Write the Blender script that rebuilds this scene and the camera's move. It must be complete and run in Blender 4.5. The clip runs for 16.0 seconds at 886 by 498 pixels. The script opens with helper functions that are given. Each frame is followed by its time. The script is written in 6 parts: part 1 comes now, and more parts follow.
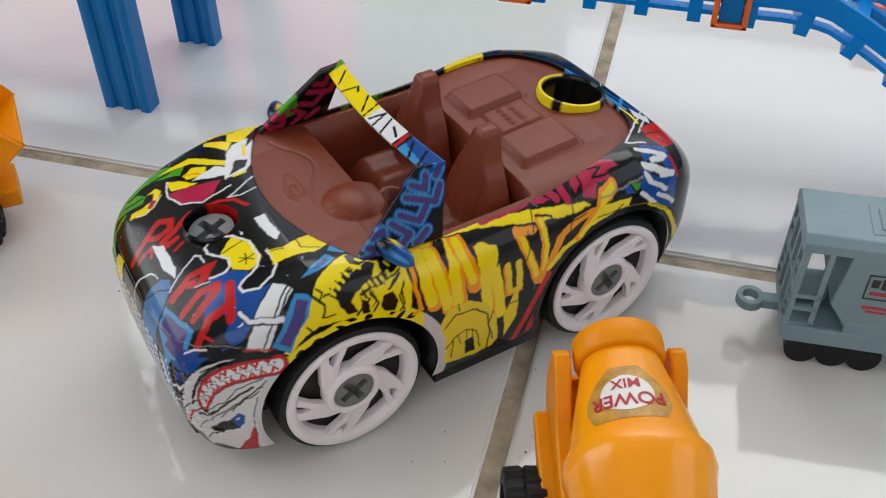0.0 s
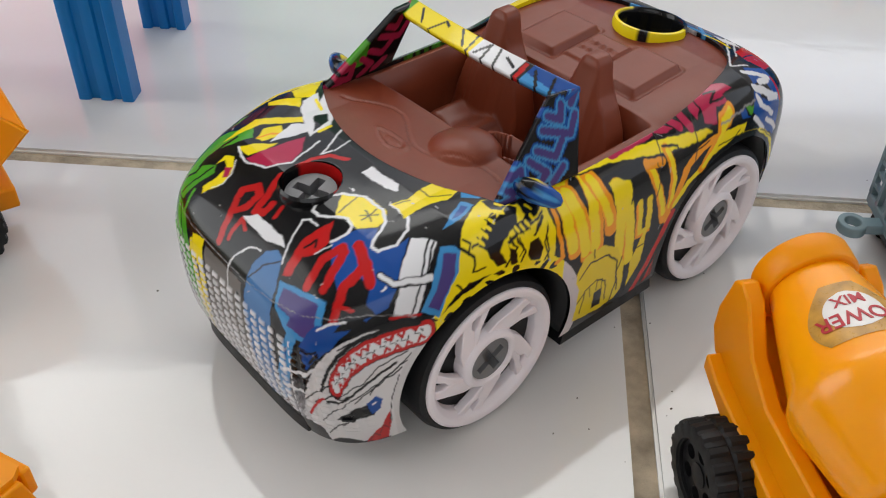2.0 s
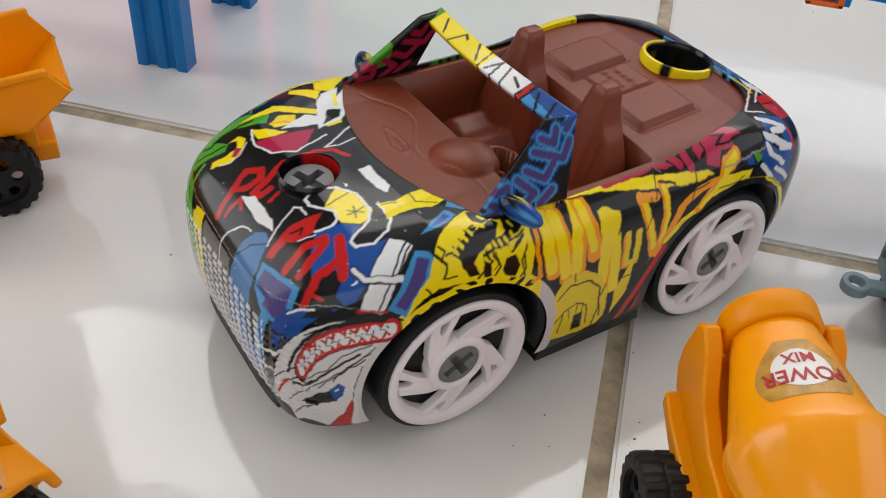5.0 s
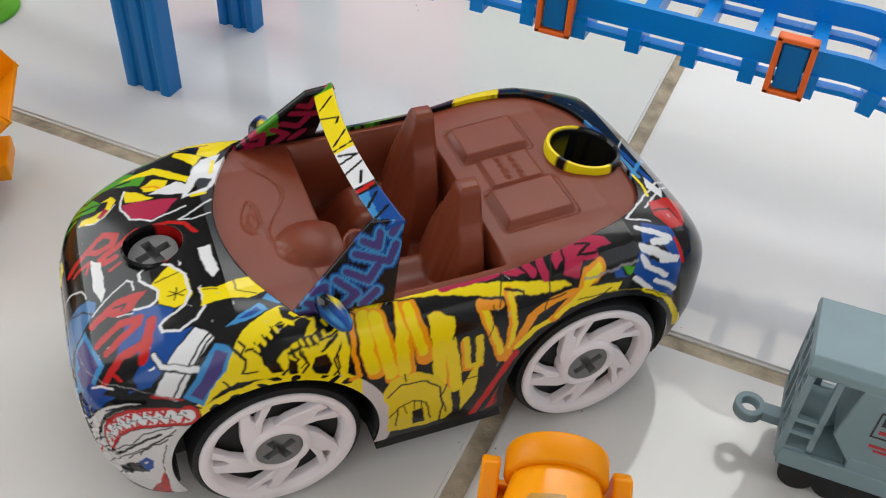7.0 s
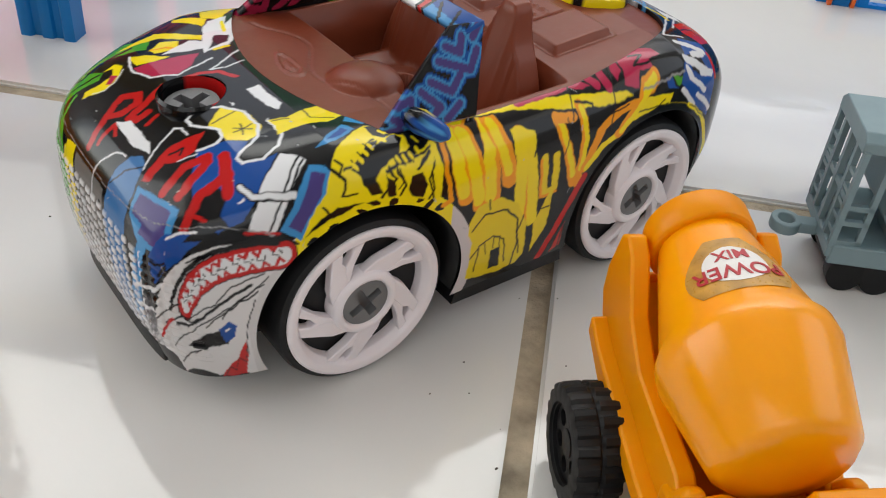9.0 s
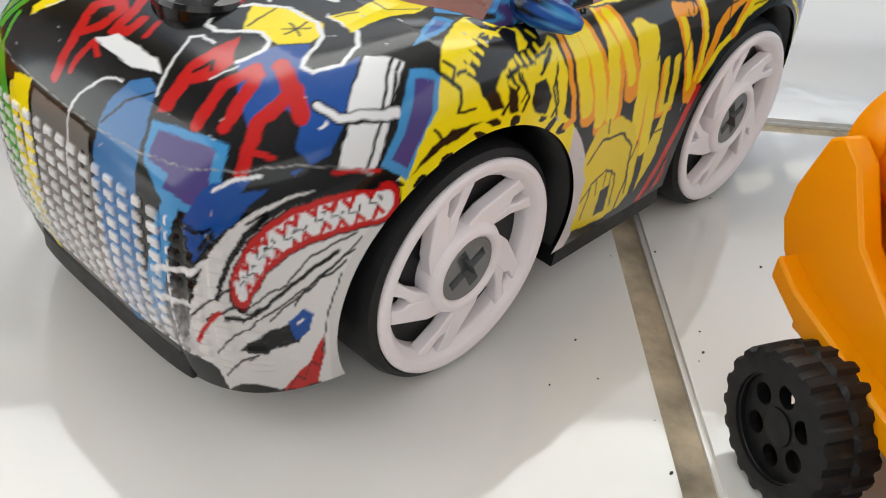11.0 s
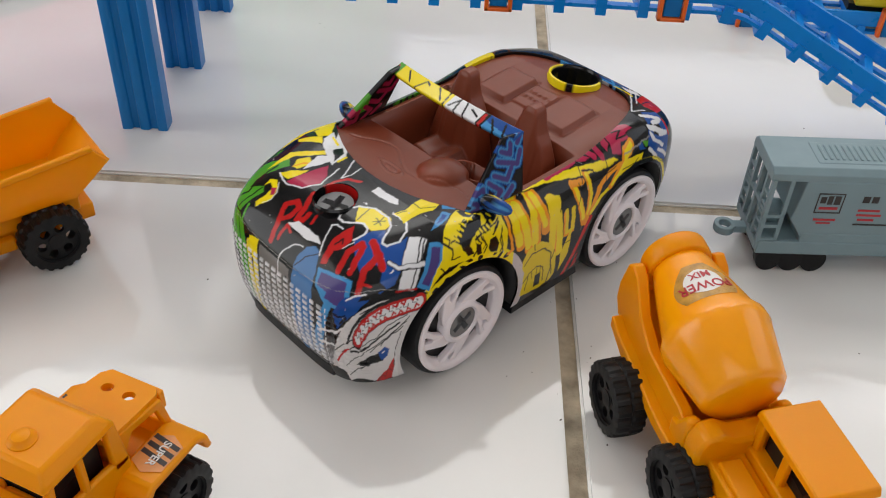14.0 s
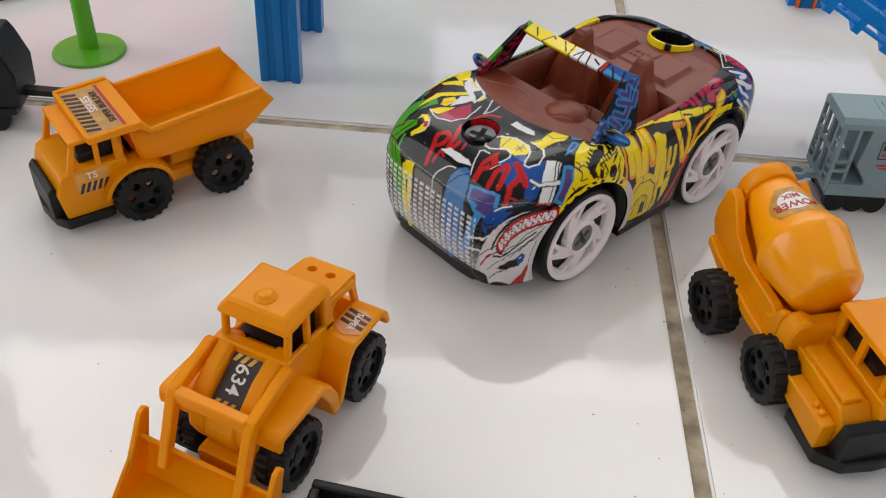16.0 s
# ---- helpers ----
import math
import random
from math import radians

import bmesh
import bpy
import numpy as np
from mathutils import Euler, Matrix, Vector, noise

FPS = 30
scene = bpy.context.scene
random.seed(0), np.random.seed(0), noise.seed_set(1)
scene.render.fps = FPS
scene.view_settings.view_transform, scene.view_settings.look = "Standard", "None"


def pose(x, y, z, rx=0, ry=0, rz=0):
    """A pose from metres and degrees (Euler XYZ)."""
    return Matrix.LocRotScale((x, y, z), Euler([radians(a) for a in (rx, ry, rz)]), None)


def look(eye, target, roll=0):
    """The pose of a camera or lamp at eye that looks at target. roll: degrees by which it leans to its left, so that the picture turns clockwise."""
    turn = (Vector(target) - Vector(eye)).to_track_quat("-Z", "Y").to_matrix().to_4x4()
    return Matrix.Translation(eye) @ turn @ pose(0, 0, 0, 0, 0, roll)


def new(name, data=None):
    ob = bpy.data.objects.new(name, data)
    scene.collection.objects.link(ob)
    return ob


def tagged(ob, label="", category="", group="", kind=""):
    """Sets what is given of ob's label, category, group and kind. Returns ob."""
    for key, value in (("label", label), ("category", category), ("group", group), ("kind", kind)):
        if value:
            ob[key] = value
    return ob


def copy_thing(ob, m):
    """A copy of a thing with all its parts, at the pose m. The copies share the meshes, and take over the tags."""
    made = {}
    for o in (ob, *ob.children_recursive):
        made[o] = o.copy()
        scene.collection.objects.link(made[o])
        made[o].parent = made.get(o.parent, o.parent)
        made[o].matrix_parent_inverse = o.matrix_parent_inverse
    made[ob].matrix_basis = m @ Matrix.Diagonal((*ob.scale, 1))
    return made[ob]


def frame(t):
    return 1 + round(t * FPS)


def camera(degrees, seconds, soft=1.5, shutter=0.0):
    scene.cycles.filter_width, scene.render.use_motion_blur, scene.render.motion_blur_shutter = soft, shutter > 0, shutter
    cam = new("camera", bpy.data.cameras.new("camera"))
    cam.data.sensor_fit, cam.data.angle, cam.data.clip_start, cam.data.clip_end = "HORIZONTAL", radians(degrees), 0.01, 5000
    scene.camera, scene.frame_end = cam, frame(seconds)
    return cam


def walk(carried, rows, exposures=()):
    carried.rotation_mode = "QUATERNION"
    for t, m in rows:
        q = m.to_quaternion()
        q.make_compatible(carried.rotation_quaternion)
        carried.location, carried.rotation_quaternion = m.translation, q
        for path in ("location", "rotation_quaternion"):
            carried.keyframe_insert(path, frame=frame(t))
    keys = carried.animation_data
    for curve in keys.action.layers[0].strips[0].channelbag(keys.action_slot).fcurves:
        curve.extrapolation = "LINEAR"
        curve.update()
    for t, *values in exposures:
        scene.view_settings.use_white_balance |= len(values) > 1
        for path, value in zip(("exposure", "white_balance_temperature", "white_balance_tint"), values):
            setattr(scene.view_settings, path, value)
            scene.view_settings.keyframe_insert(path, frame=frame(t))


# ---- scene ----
cam = camera(50.2, 16.0, soft=1.1)
PATH = [
    (0, (0.027, -0.248, 0.2055), (-0.369, 1.213, -1.1025), -0.3),
    (0.5, (0.03, -0.249, 0.2005), (-0.399, 1.218, -1.0885), -1.2),
    (1, (0.014, -0.249, 0.1955), (-0.398, 1.238, -1.0765), -2.0),
    (1.5, (-0.006, -0.251, 0.1845), (-0.302, 1.27, -1.0795), -1.2),
    (2, (-0.035, -0.249, 0.1745), (-0.166, 1.289, -1.0985), 0.7),
    (2.5, (-0.062, -0.241, 0.1625), (-0.032, 1.307, -1.1035), 2.8),
    (3, (-0.091, -0.235, 0.1535), (0.045, 1.313, -1.1055), 4.4),
    (3.5, (-0.112, -0.236, 0.1605), (0.05, 1.31, -1.0985), 5.4),
    (4, (-0.106, -0.255, 0.1535), (0.005, 1.324, -1.0685), 8.0),
    (4.5, (-0.067, -0.25, 0.1665), (-0.134, 1.299, -1.0975), 7.1),
    (5, (-0.014, -0.25, 0.1815), (-0.302, 1.256, -1.1025), 4.7),
    (5.2, (0.009, -0.243, 0.1855), (-0.348, 1.25, -1.0965), 4.7),
    (7.3, (0.046, -0.208, 0.2055), (-0.527, 1.157, -1.1395), 2.9),
    (7.5, (0.046, -0.211, 0.2015), (-0.527, 1.159, -1.1385), 2.3),
    (8, (0.054, -0.226, 0.2015), (-0.489, 1.156, -1.1385), -0.0),
    (8.5, (0.024, -0.241, 0.1905), (-0.391, 1.231, -1.0975), 1.2),
    (9, (-0.006, -0.249, 0.1505), (-0.172, 1.339, -1.0545), 5.7),
    (9.5, (-0.031, -0.233, 0.1195), (-0.029, 1.39, -1.0485), 7.4),
    (9.7, (-0.036, -0.227, 0.1115), (0.001, 1.397, -1.0555), 7.5),
    (11.8, (-0.051, -0.215, 0.1075), (0.087, 1.376, -1.0965), 6.7),
    (12, (-0.049, -0.22, 0.1155), (0.078, 1.363, -1.0995), 6.4),
    (12.5, (-0.052, -0.247, 0.1395), (0.031, 1.333, -1.0835), 5.2),
    (13, (-0.051, -0.271, 0.1685), (-0.011, 1.299, -1.0695), 4.7),
    (13.5, (-0.044, -0.295, 0.1965), (-0.033, 1.26, -1.0615), 3.7),
    (14, (-0.041, -0.319, 0.2285), (-0.062, 1.23, -1.0365), 2.8),
    (14.5, (-0.061, -0.329, 0.2375), (-0.097, 1.226, -1.0195), 2.8),
    (15, (-0.062, -0.346, 0.2485), (-0.102, 1.21, -1.0075), 2.8),
    (15.5, (-0.07, -0.37, 0.2505), (-0.107, 1.187, -1.0045), 2.9),
    (16, (-0.08, -0.382, 0.2415), (-0.128, 1.161, -1.0295), 3.6),
]
walk(cam, [(t, look(eye, target, roll)) for t, eye, target, roll in PATH], exposures=[(0, 0.0, 6500, 7), (1.5, 0.02, 6600, 8), (3.5, 0.06, 6850, 9), (5, 0.02, 6800, 8), (7.5, 0.12, 6650, 6), (8.5, 0.07, 6750, 7), (9.5, 0.26, 6750, 6), (12, 0.38, 6750, 5), (12.5, 0.30, 6800, 7), (13.5, 0.06, 6800, 9), (14.5, -0.1, 6800, 9), (16, -0.1, 6800, 10)])

# ---- world and lights ----
world = bpy.data.worlds.new("world")
scene.world = world
world.use_nodes = True
wn = world.node_tree.nodes
sky = wn.new("ShaderNodeTexSky")
sky.sky_type = "NISHITA"
sky.sun_disc = False
sky.sun_elevation, sky.sun_rotation = radians(48), radians(10)
world.node_tree.links.new(sky.outputs[0], wn["Background"].inputs[0])
wn["Background"].inputs[1].default_value = 0.12


def area(name, eye, target, sx, sy, watts, color):
    data = bpy.data.lights.new(name, "AREA")
    data.shape, data.size, data.size_y, data.energy, data.color = "RECTANGLE", sx, sy, watts, color
    ob = new(name, data)
    ob.matrix_world = look(eye, target)
    return ob


area("window_daylight", (0.0, 1.48, 2.10), (0.10, 0.0, 2.10), 2.72, 0.84, 32, (0.97, 0.985, 1.0))
# added dim lamp, mirrored in the far floor to lift it
area("lower_reflection_fill", (-0.1, 1.48, 1.33), (-0.1, 0.0, 1.33), 2.9, 0.58, 3.6, (1.0, 0.985, 0.97))
# added backlight, so the unseen curtains glow and tint the floor's reflection
area("curtain_backlight", (-0.92, 1.58, 0.5), (-0.92, 0.0, 0.5), 1.3, 0.86, 4.5, (1.0, 0.985, 0.97))
# added strip lamp, mirrored as a light band in the floor
area("low_band_fill", (0.6, 1.48, 0.80), (0.6, 0.0, 0.75), 1.55, 0.22, 1.3, (1.0, 0.985, 0.97))
# added fill lamps on three unseen sides, to brighten car and floor
area("west_fill", (-2.15, -0.2, 1.1), (0, -0.2, 0.4), 1.4, 1.9, 20, (1.0, 0.98, 0.96))
area("east_fill", (2.15, 0.1, 1.5), (0, 0.1, 0.3), 2.4, 1.5, 12, (1.0, 0.98, 0.965))
area("south_fill", (-0.2, -2.15, 1.7), (-0.2, 0, 0.4), 2.2, 1.2, 12, (1.0, 0.98, 0.965))


# ---- materials ----
def material(name, color, rough=0.4, metal=0.0, spread=0.08, scale=40.0, bump=0.0, bump_scale=400.0, coat=0.0, sub=0.0, attribute="", uneven=0.1):
    m = bpy.data.materials.new(name)
    m.use_nodes = True
    n, l = m.node_tree.nodes, m.node_tree.links
    b = n["Principled BSDF"]
    b.inputs["Roughness"].default_value = rough
    b.inputs["Metallic"].default_value = metal
    b.inputs["Coat Weight"].default_value = coat
    b.inputs["Coat Roughness"].default_value = 0.12
    if sub:
        b.inputs["Subsurface Weight"].default_value = sub
        b.inputs["Subsurface Radius"].default_value = (1.0, 0.5, 0.15)
        b.inputs["Subsurface Scale"].default_value = 0.003
    co = n.new("ShaderNodeTexCoord")
    noise_a = n.new("ShaderNodeTexNoise")
    noise_a.inputs["Scale"].default_value = scale
    noise_a.inputs["Detail"].default_value = 6
    l.new(co.outputs["Object"], noise_a.inputs["Vector"])
    ramp = n.new("ShaderNodeMapRange")
    ramp.inputs["From Min"].default_value, ramp.inputs["From Max"].default_value = 0.3, 0.7
    ramp.inputs["To Min"].default_value, ramp.inputs["To Max"].default_value = 1 - spread, 1 + spread
    l.new(noise_a.outputs["Fac"], ramp.inputs["Value"])
    mix = n.new("ShaderNodeMix")
    mix.data_type, mix.blend_type = "RGBA", "MULTIPLY"
    mix.inputs["Factor"].default_value = 1.0
    if attribute:
        at = n.new("ShaderNodeAttribute")
        at.attribute_name = attribute
        l.new(at.outputs["Color"], mix.inputs["A"])
    else:
        mix.inputs["A"].default_value = (*color, 1)
    l.new(ramp.outputs["Result"], mix.inputs["B"])
    l.new(mix.outputs["Result"], b.inputs["Base Color"])
    rr = n.new("ShaderNodeMapRange")
    rr.inputs["To Min"].default_value, rr.inputs["To Max"].default_value = max(0.02, rough - uneven), rough + uneven
    noise_b = n.new("ShaderNodeTexNoise")
    noise_b.inputs["Scale"].default_value = scale * 5
    noise_b.inputs["Detail"].default_value = 8
    l.new(co.outputs["Object"], noise_b.inputs["Vector"])
    l.new(noise_b.outputs["Fac"], rr.inputs["Value"])
    l.new(rr.outputs["Result"], b.inputs["Roughness"])
    if bump:
        noise_c = n.new("ShaderNodeTexNoise")
        noise_c.inputs["Scale"].default_value = bump_scale
        noise_c.inputs["Detail"].default_value = 4
        l.new(co.outputs["Object"], noise_c.inputs["Vector"])
        bp = n.new("ShaderNodeBump")
        bp.inputs["Strength"].default_value = bump
        bp.inputs["Distance"].default_value = 0.0006
        l.new(noise_c.outputs["Fac"], bp.inputs["Height"])
        l.new(bp.outputs["Normal"], b.inputs["Normal"])
    return m


M_TILE = material("glazed_tile", (0.76, 0.752, 0.735), 0.06, spread=0.035, scale=9, bump=0.17, bump_scale=80, uneven=0.04)
M_GROUT = material("grout", (0.42, 0.35, 0.255), 0.85, spread=0.4, scale=120, bump=0.9, bump_scale=900)
M_WALL = material("wall_paint", (0.55, 0.54, 0.53), 0.7, spread=0.03, scale=3)
M_YELLOW = material("orange_yellow_plastic", (1.0, 0.375, 0.002), 0.36, spread=0.04, scale=60, bump=0.05, sub=0.2)
M_YELLOW.node_tree.nodes["Principled BSDF"].inputs["Specular IOR Level"].default_value = 0.32


def let_through(m, color, share):
    """Thin plastic through which some of the light passes."""
    n, l = m.node_tree.nodes, m.node_tree.links
    thin, both = n.new("ShaderNodeBsdfTranslucent"), n.new("ShaderNodeMixShader")
    thin.inputs["Color"].default_value = (*color, 1)
    both.inputs[0].default_value = share
    l.new(n["Principled BSDF"].outputs[0], both.inputs[1])
    l.new(thin.outputs[0], both.inputs[2])
    l.new(both.outputs[0], n["Material Output"].inputs["Surface"])


let_through(M_YELLOW, (1.0, 0.46, 0.01), 0.24)
M_DRUM = material("orange_plastic_drum", (1.0, 0.36, 0.004), 0.2, spread=0.04, scale=60, sub=0.12)
M_BLACK = material("black_plastic", (0.006, 0.006, 0.007), 0.45, spread=0.2, scale=80, bump=0.1)
M_TYRE = material("black_rubber", (0.007, 0.007, 0.008), 0.52, spread=0.25, scale=120, bump=0.15)
M_BROWN = material("brown_plastic", (0.2000, 0.0409, 0.0168), 0.36, spread=0.06, scale=70, bump=0.08)
M_WHITE = material("white_wheel_plastic", (0.86, 0.80, 0.83), 0.35, spread=0.03, scale=80)
M_DISC = material("dark_grey_plastic", (0.014, 0.014, 0.015), 0.5, spread=0.1, scale=90)
M_GREY = material("grey_plastic", (0.17, 0.17, 0.175), 0.4, spread=0.08, scale=90)
M_BLUE = material("blue_plastic", (0.002, 0.165, 0.47), 0.35, spread=0.06, scale=40)
M_TRACK = material("bright_blue_plastic", (0.002, 0.24, 0.72), 0.3, spread=0.06, scale=40)
M_ORANGE = material("orange_clip_plastic", (0.95, 0.16, 0.02), 0.35, spread=0.04, scale=60)
M_GREEN = material("green_plastic", (0.10, 0.42, 0.012), 0.4, spread=0.05, scale=60)
M_WAGON = material("grey_blue_plastic", (0.20, 0.29, 0.32), 0.45, spread=0.06, scale=60, bump=0.06)
M_INK = material("dark_ink", (0.03, 0.022, 0.02), 0.5)
M_RED = material("red_ink", (0.45, 0.02, 0.03), 0.45)
M_LABELWHITE = material("white_sticker", (0.8, 0.78, 0.75), 0.4)
M_GOLD = material("gold_sticker", (0.72, 0.42, 0.06), 0.35, spread=0.25, scale=300)
M_LIVERY = material("printed_glossy_shell", (1, 1, 1), 0.13, spread=0.03, scale=50, attribute="livery", uneven=0.05)
M_LIVERY.node_tree.nodes["Principled BSDF"].inputs["Specular IOR Level"].default_value = 0.3
for glossy in (M_BLACK, M_TYRE, M_DISC, M_BLUE, M_TRACK):
    glossy.node_tree.nodes["Principled BSDF"].inputs["Specular IOR Level"].default_value = 0.32
M_BROWN.node_tree.nodes["Principled BSDF"].inputs["Specular IOR Level"].default_value = 0.35
M_TILE.node_tree.nodes["Principled BSDF"].inputs["Specular IOR Level"].default_value = 0.5


# ---- mesh helpers ----
def part(name, bm, mat, parent=None, label="", smooth=35, solid=0.0, bevel=0.0):
    me = bpy.data.meshes.new(name)
    bmesh.ops.recalc_face_normals(bm, faces=bm.faces) if not solid else None
    bm.to_mesh(me)
    bm.free()
    for m in mat if isinstance(mat, list) else [mat]:
        me.materials.append(m)
    ob = new(name, me)
    if parent:
        ob.parent = parent
    if label:
        ob["label"] = label
    if solid:
        mod = ob.modifiers.new("thickness", "SOLIDIFY")
        mod.thickness, mod.offset = solid, 0
    if bevel:
        mod = ob.modifiers.new("edge", "BEVEL")
        mod.width, mod.segments, mod.limit_method, mod.angle_limit = bevel, 2, "ANGLE", radians(32)
    if smooth:
        me.shade_smooth()
        me.set_sharp_from_angle(angle=radians(smooth))
    return ob


def thing(name, m, label, category, group=""):
    ob = new(name)
    ob.empty_display_size = 0.01
    ob.matrix_world = m
    return tagged(ob, label, category, group)


def B():
    return bmesh.new()


def box(bm, x0, x1, y0, y1, z0, z1, m=None):
    r = bmesh.ops.create_cube(bm, size=1)["verts"]
    t = Matrix.Translation(((x0 + x1) / 2, (y0 + y1) / 2, (z0 + z1) / 2)) @ Matrix.Diagonal((x1 - x0, y1 - y0, z1 - z0, 1))
    bmesh.ops.transform(bm, matrix=(m @ t if m else t), verts=r)
    return bm


def slab(bm, pts, axis, lo, hi, m=None):
    """A polygon drawn in the plane across an axis, drawn out from lo to hi. x: (y, z), y: (x, z), z: (x, y)."""
    def at(p, h):
        v = {"x": (h, p[0], p[1]), "y": (p[0], h, p[1]), "z": (p[0], p[1], h)}[axis]
        return m @ Vector(v) if m else Vector(v)
    a = [bm.verts.new(at(p, lo)) for p in pts]
    b = [bm.verts.new(at(p, hi)) for p in pts]
    bm.faces.new(a)
    bm.faces.new(b[::-1])
    for i in range(len(pts)):
        j = (i + 1) % len(pts)
        bm.faces.new((a[j], a[i], b[i], b[j]))
    return bm


def lathe(bm, profile, axis="z", at=(0, 0, 0), n=40, m=None, closed=False):
    """Turns a profile of (radius, height) round an axis."""
    rings = []
    for r, h in profile:
        ring = []
        for k in range(n):
            c, s = math.cos(2 * math.pi * k / n) * r, math.sin(2 * math.pi * k / n) * r
            v = Vector({"z": (c, s, h), "y": (s, h, c), "x": (h, c, s)}[axis]) + Vector(at)
            ring.append(bm.verts.new(m @ v if m else v))
        rings.append(ring)
    pairs = list(zip(rings, rings[1:])) + ([(rings[-1], rings[0])] if closed else [])
    for a, b in pairs:
        for k in range(n):
            j = (k + 1) % n
            bm.faces.new((a[k], a[j], b[j], b[k]))
    if not closed:
        bm.faces.new(rings[0][::-1])
        bm.faces.new(rings[-1])
    return bm


def tube(bm, pts, r, n=8, cap=True):
    pts = [Vector(p) for p in pts]
    rings = []
    for i, p in enumerate(pts):
        d = (pts[min(i + 1, len(pts) - 1)] - pts[max(i - 1, 0)]).normalized()
        u = d.orthogonal().normalized() if i == 0 else (u - d * u.dot(d)).normalized()
        w = d.cross(u)
        rings.append([bm.verts.new(p + r * (math.cos(2 * math.pi * k / n) * u + math.sin(2 * math.pi * k / n) * w)) for k in range(n)])
    for a, b in zip(rings, rings[1:]):
        for k in range(n):
            bm.faces.new((a[k], a[(k + 1) % n], b[(k + 1) % n], b[k]))
    if cap:
        bm.faces.new(rings[0][::-1])
        bm.faces.new(rings[-1])
    return bm


def words(name, text, size, mat, parent, m, label=""):
    cu = bpy.data.curves.new(name, "FONT")
    cu.body, cu.size, cu.align_x, cu.align_y, cu.extrude, cu.offset = text, size, "CENTER", "CENTER", 0.00006, size * 0.012
    tmp = bpy.data.objects.new(name, cu)
    scene.collection.objects.link(tmp)
    me = bpy.data.meshes.new_from_object(tmp.evaluated_get(bpy.context.evaluated_depsgraph_get()))
    bpy.data.objects.remove(tmp)
    me.materials.clear()
    me.materials.append(mat)
    ob = new(name, me)
    ob.parent, ob.matrix_basis = parent, m
    if label:
        ob["label"] = label
    return ob


# ---- the room ----
T, G = 0.40, 0.0057          # tile side and joint width
floor = tagged(part("floor", box(B(), -2.2, 2.2, -2.2, 2.2, -0.03, -0.0016), M_GROUT), "sandy worn grout bed between glazed white floor tiles", "floor", kind="structure")
tile_mesh = None
for i in range(-5, 5):
    for j in range(-5, 5):
        if tile_mesh is None:
            bm = box(B(), G / 2, T - G / 2, G / 2, T - G / 2, -0.02, 0)
            bmesh.ops.bevel(bm, geom=[e for e in bm.edges if all(v.co.z > -0.001 for v in e.verts)], offset=0.0009, segments=2, affect="EDGES")
            ob = part("tile", bm, M_TILE, floor)
            tile_mesh = ob.data
        else:
            ob = new("tile", tile_mesh)
            ob.parent = floor
        ob.location = (i * T, j * T - 0.0038, 0)


def wall(name, x0, x1, y0, y1, z0, z1, label):
    return tagged(part(name, box(B(), x0, x1, y0, y1, z0, z1), M_WALL), label, "wall", kind="structure")


def pierced(name, flip, lo, hi, z0, z1, label):
    """A wall with one opening between lo and hi; flip lays it across x."""
    bm = B()
    for a0, a1, c0, c1 in ((-2.3, lo, 0, 2.7), (hi, 2.3, 0, 2.7), (lo, hi, 0, z0), (lo, hi, z1, 2.7)):
        box(bm, 2.2, 2.3, a0, a1, c0, c1) if flip else box(bm, a0, a1, -2.3, -2.2, c0, c1)
    return tagged(part(name, bm, M_WALL), label, "wall", kind="structure")


# unseen walls and ceiling, assumed, to bounce light and fill the floor's reflections
pierced("wall_south", False, -1.3, 0.9, 1.1, 2.3, "assumed unseen pale wall with an added opening for a fill lamp")
pierced("wall_east", True, -1.1, 1.3, 0.75, 2.25, "assumed unseen pale wall with an added opening for a fill lamp")
bm = box(B(), -2.3, -2.2, -2.3, -0.95, 0, 2.7)
box(bm, -2.3, -2.2, 0.55, 2.3, 0, 2.7)
box(bm, -2.3, -2.2, -0.95, 0.55, 2.1, 2.7)
tagged(part("wall_west", bm, M_WALL), "assumed unseen pale wall with an added tall opening for a fill lamp", "wall", kind="structure")
bm = box(B(), -2.2, -1.6, 1.5, 1.6, 0, 2.7)
box(bm, 1.4, 2.2, 1.5, 1.6, 0, 2.7)
# low slot and curtained gap are added for the floor's reflected bands
box(bm, -0.25, 1.4, 1.5, 1.6, 0, 0.68)
box(bm, -0.25, 1.4, 1.5, 1.6, 0.92, 1.0)
box(bm, -0.25, -0.2, 1.5, 1.6, 0.68, 0.92)
box(bm, -1.6, -0.25, 1.5, 1.6, 0, 0.05)
box(bm, -1.6, -0.25, 1.5, 1.6, 0.95, 1.0)
box(bm, -1.6, 1.4, 1.5, 1.6, 2.64, 2.7)
tagged(part("wall_north", bm, M_WALL), "assumed unseen pale wall with a wide window and added low openings", "wall", kind="structure")
tagged(part("ceiling", box(B(), -2.3, 2.3, -2.3, 2.3, 2.7, 2.8), M_WALL), "plain pale ceiling, unseen and assumed", "ceiling", kind="structure")
bm = B()
for x in (-1.58, -0.6, 0.4, 1.38):
    box(bm, x - 0.025, x + 0.025, 1.52, 1.57, 1.0, 2.64)
for z in (1.02, 1.655, 2.55):
    box(bm, -1.6, 1.4, 1.525, 1.565, z - 0.025, z + 0.025)
tagged(part("window_1", bm, M_WALL), "white window frame with three tall lights", "window", kind="structure")


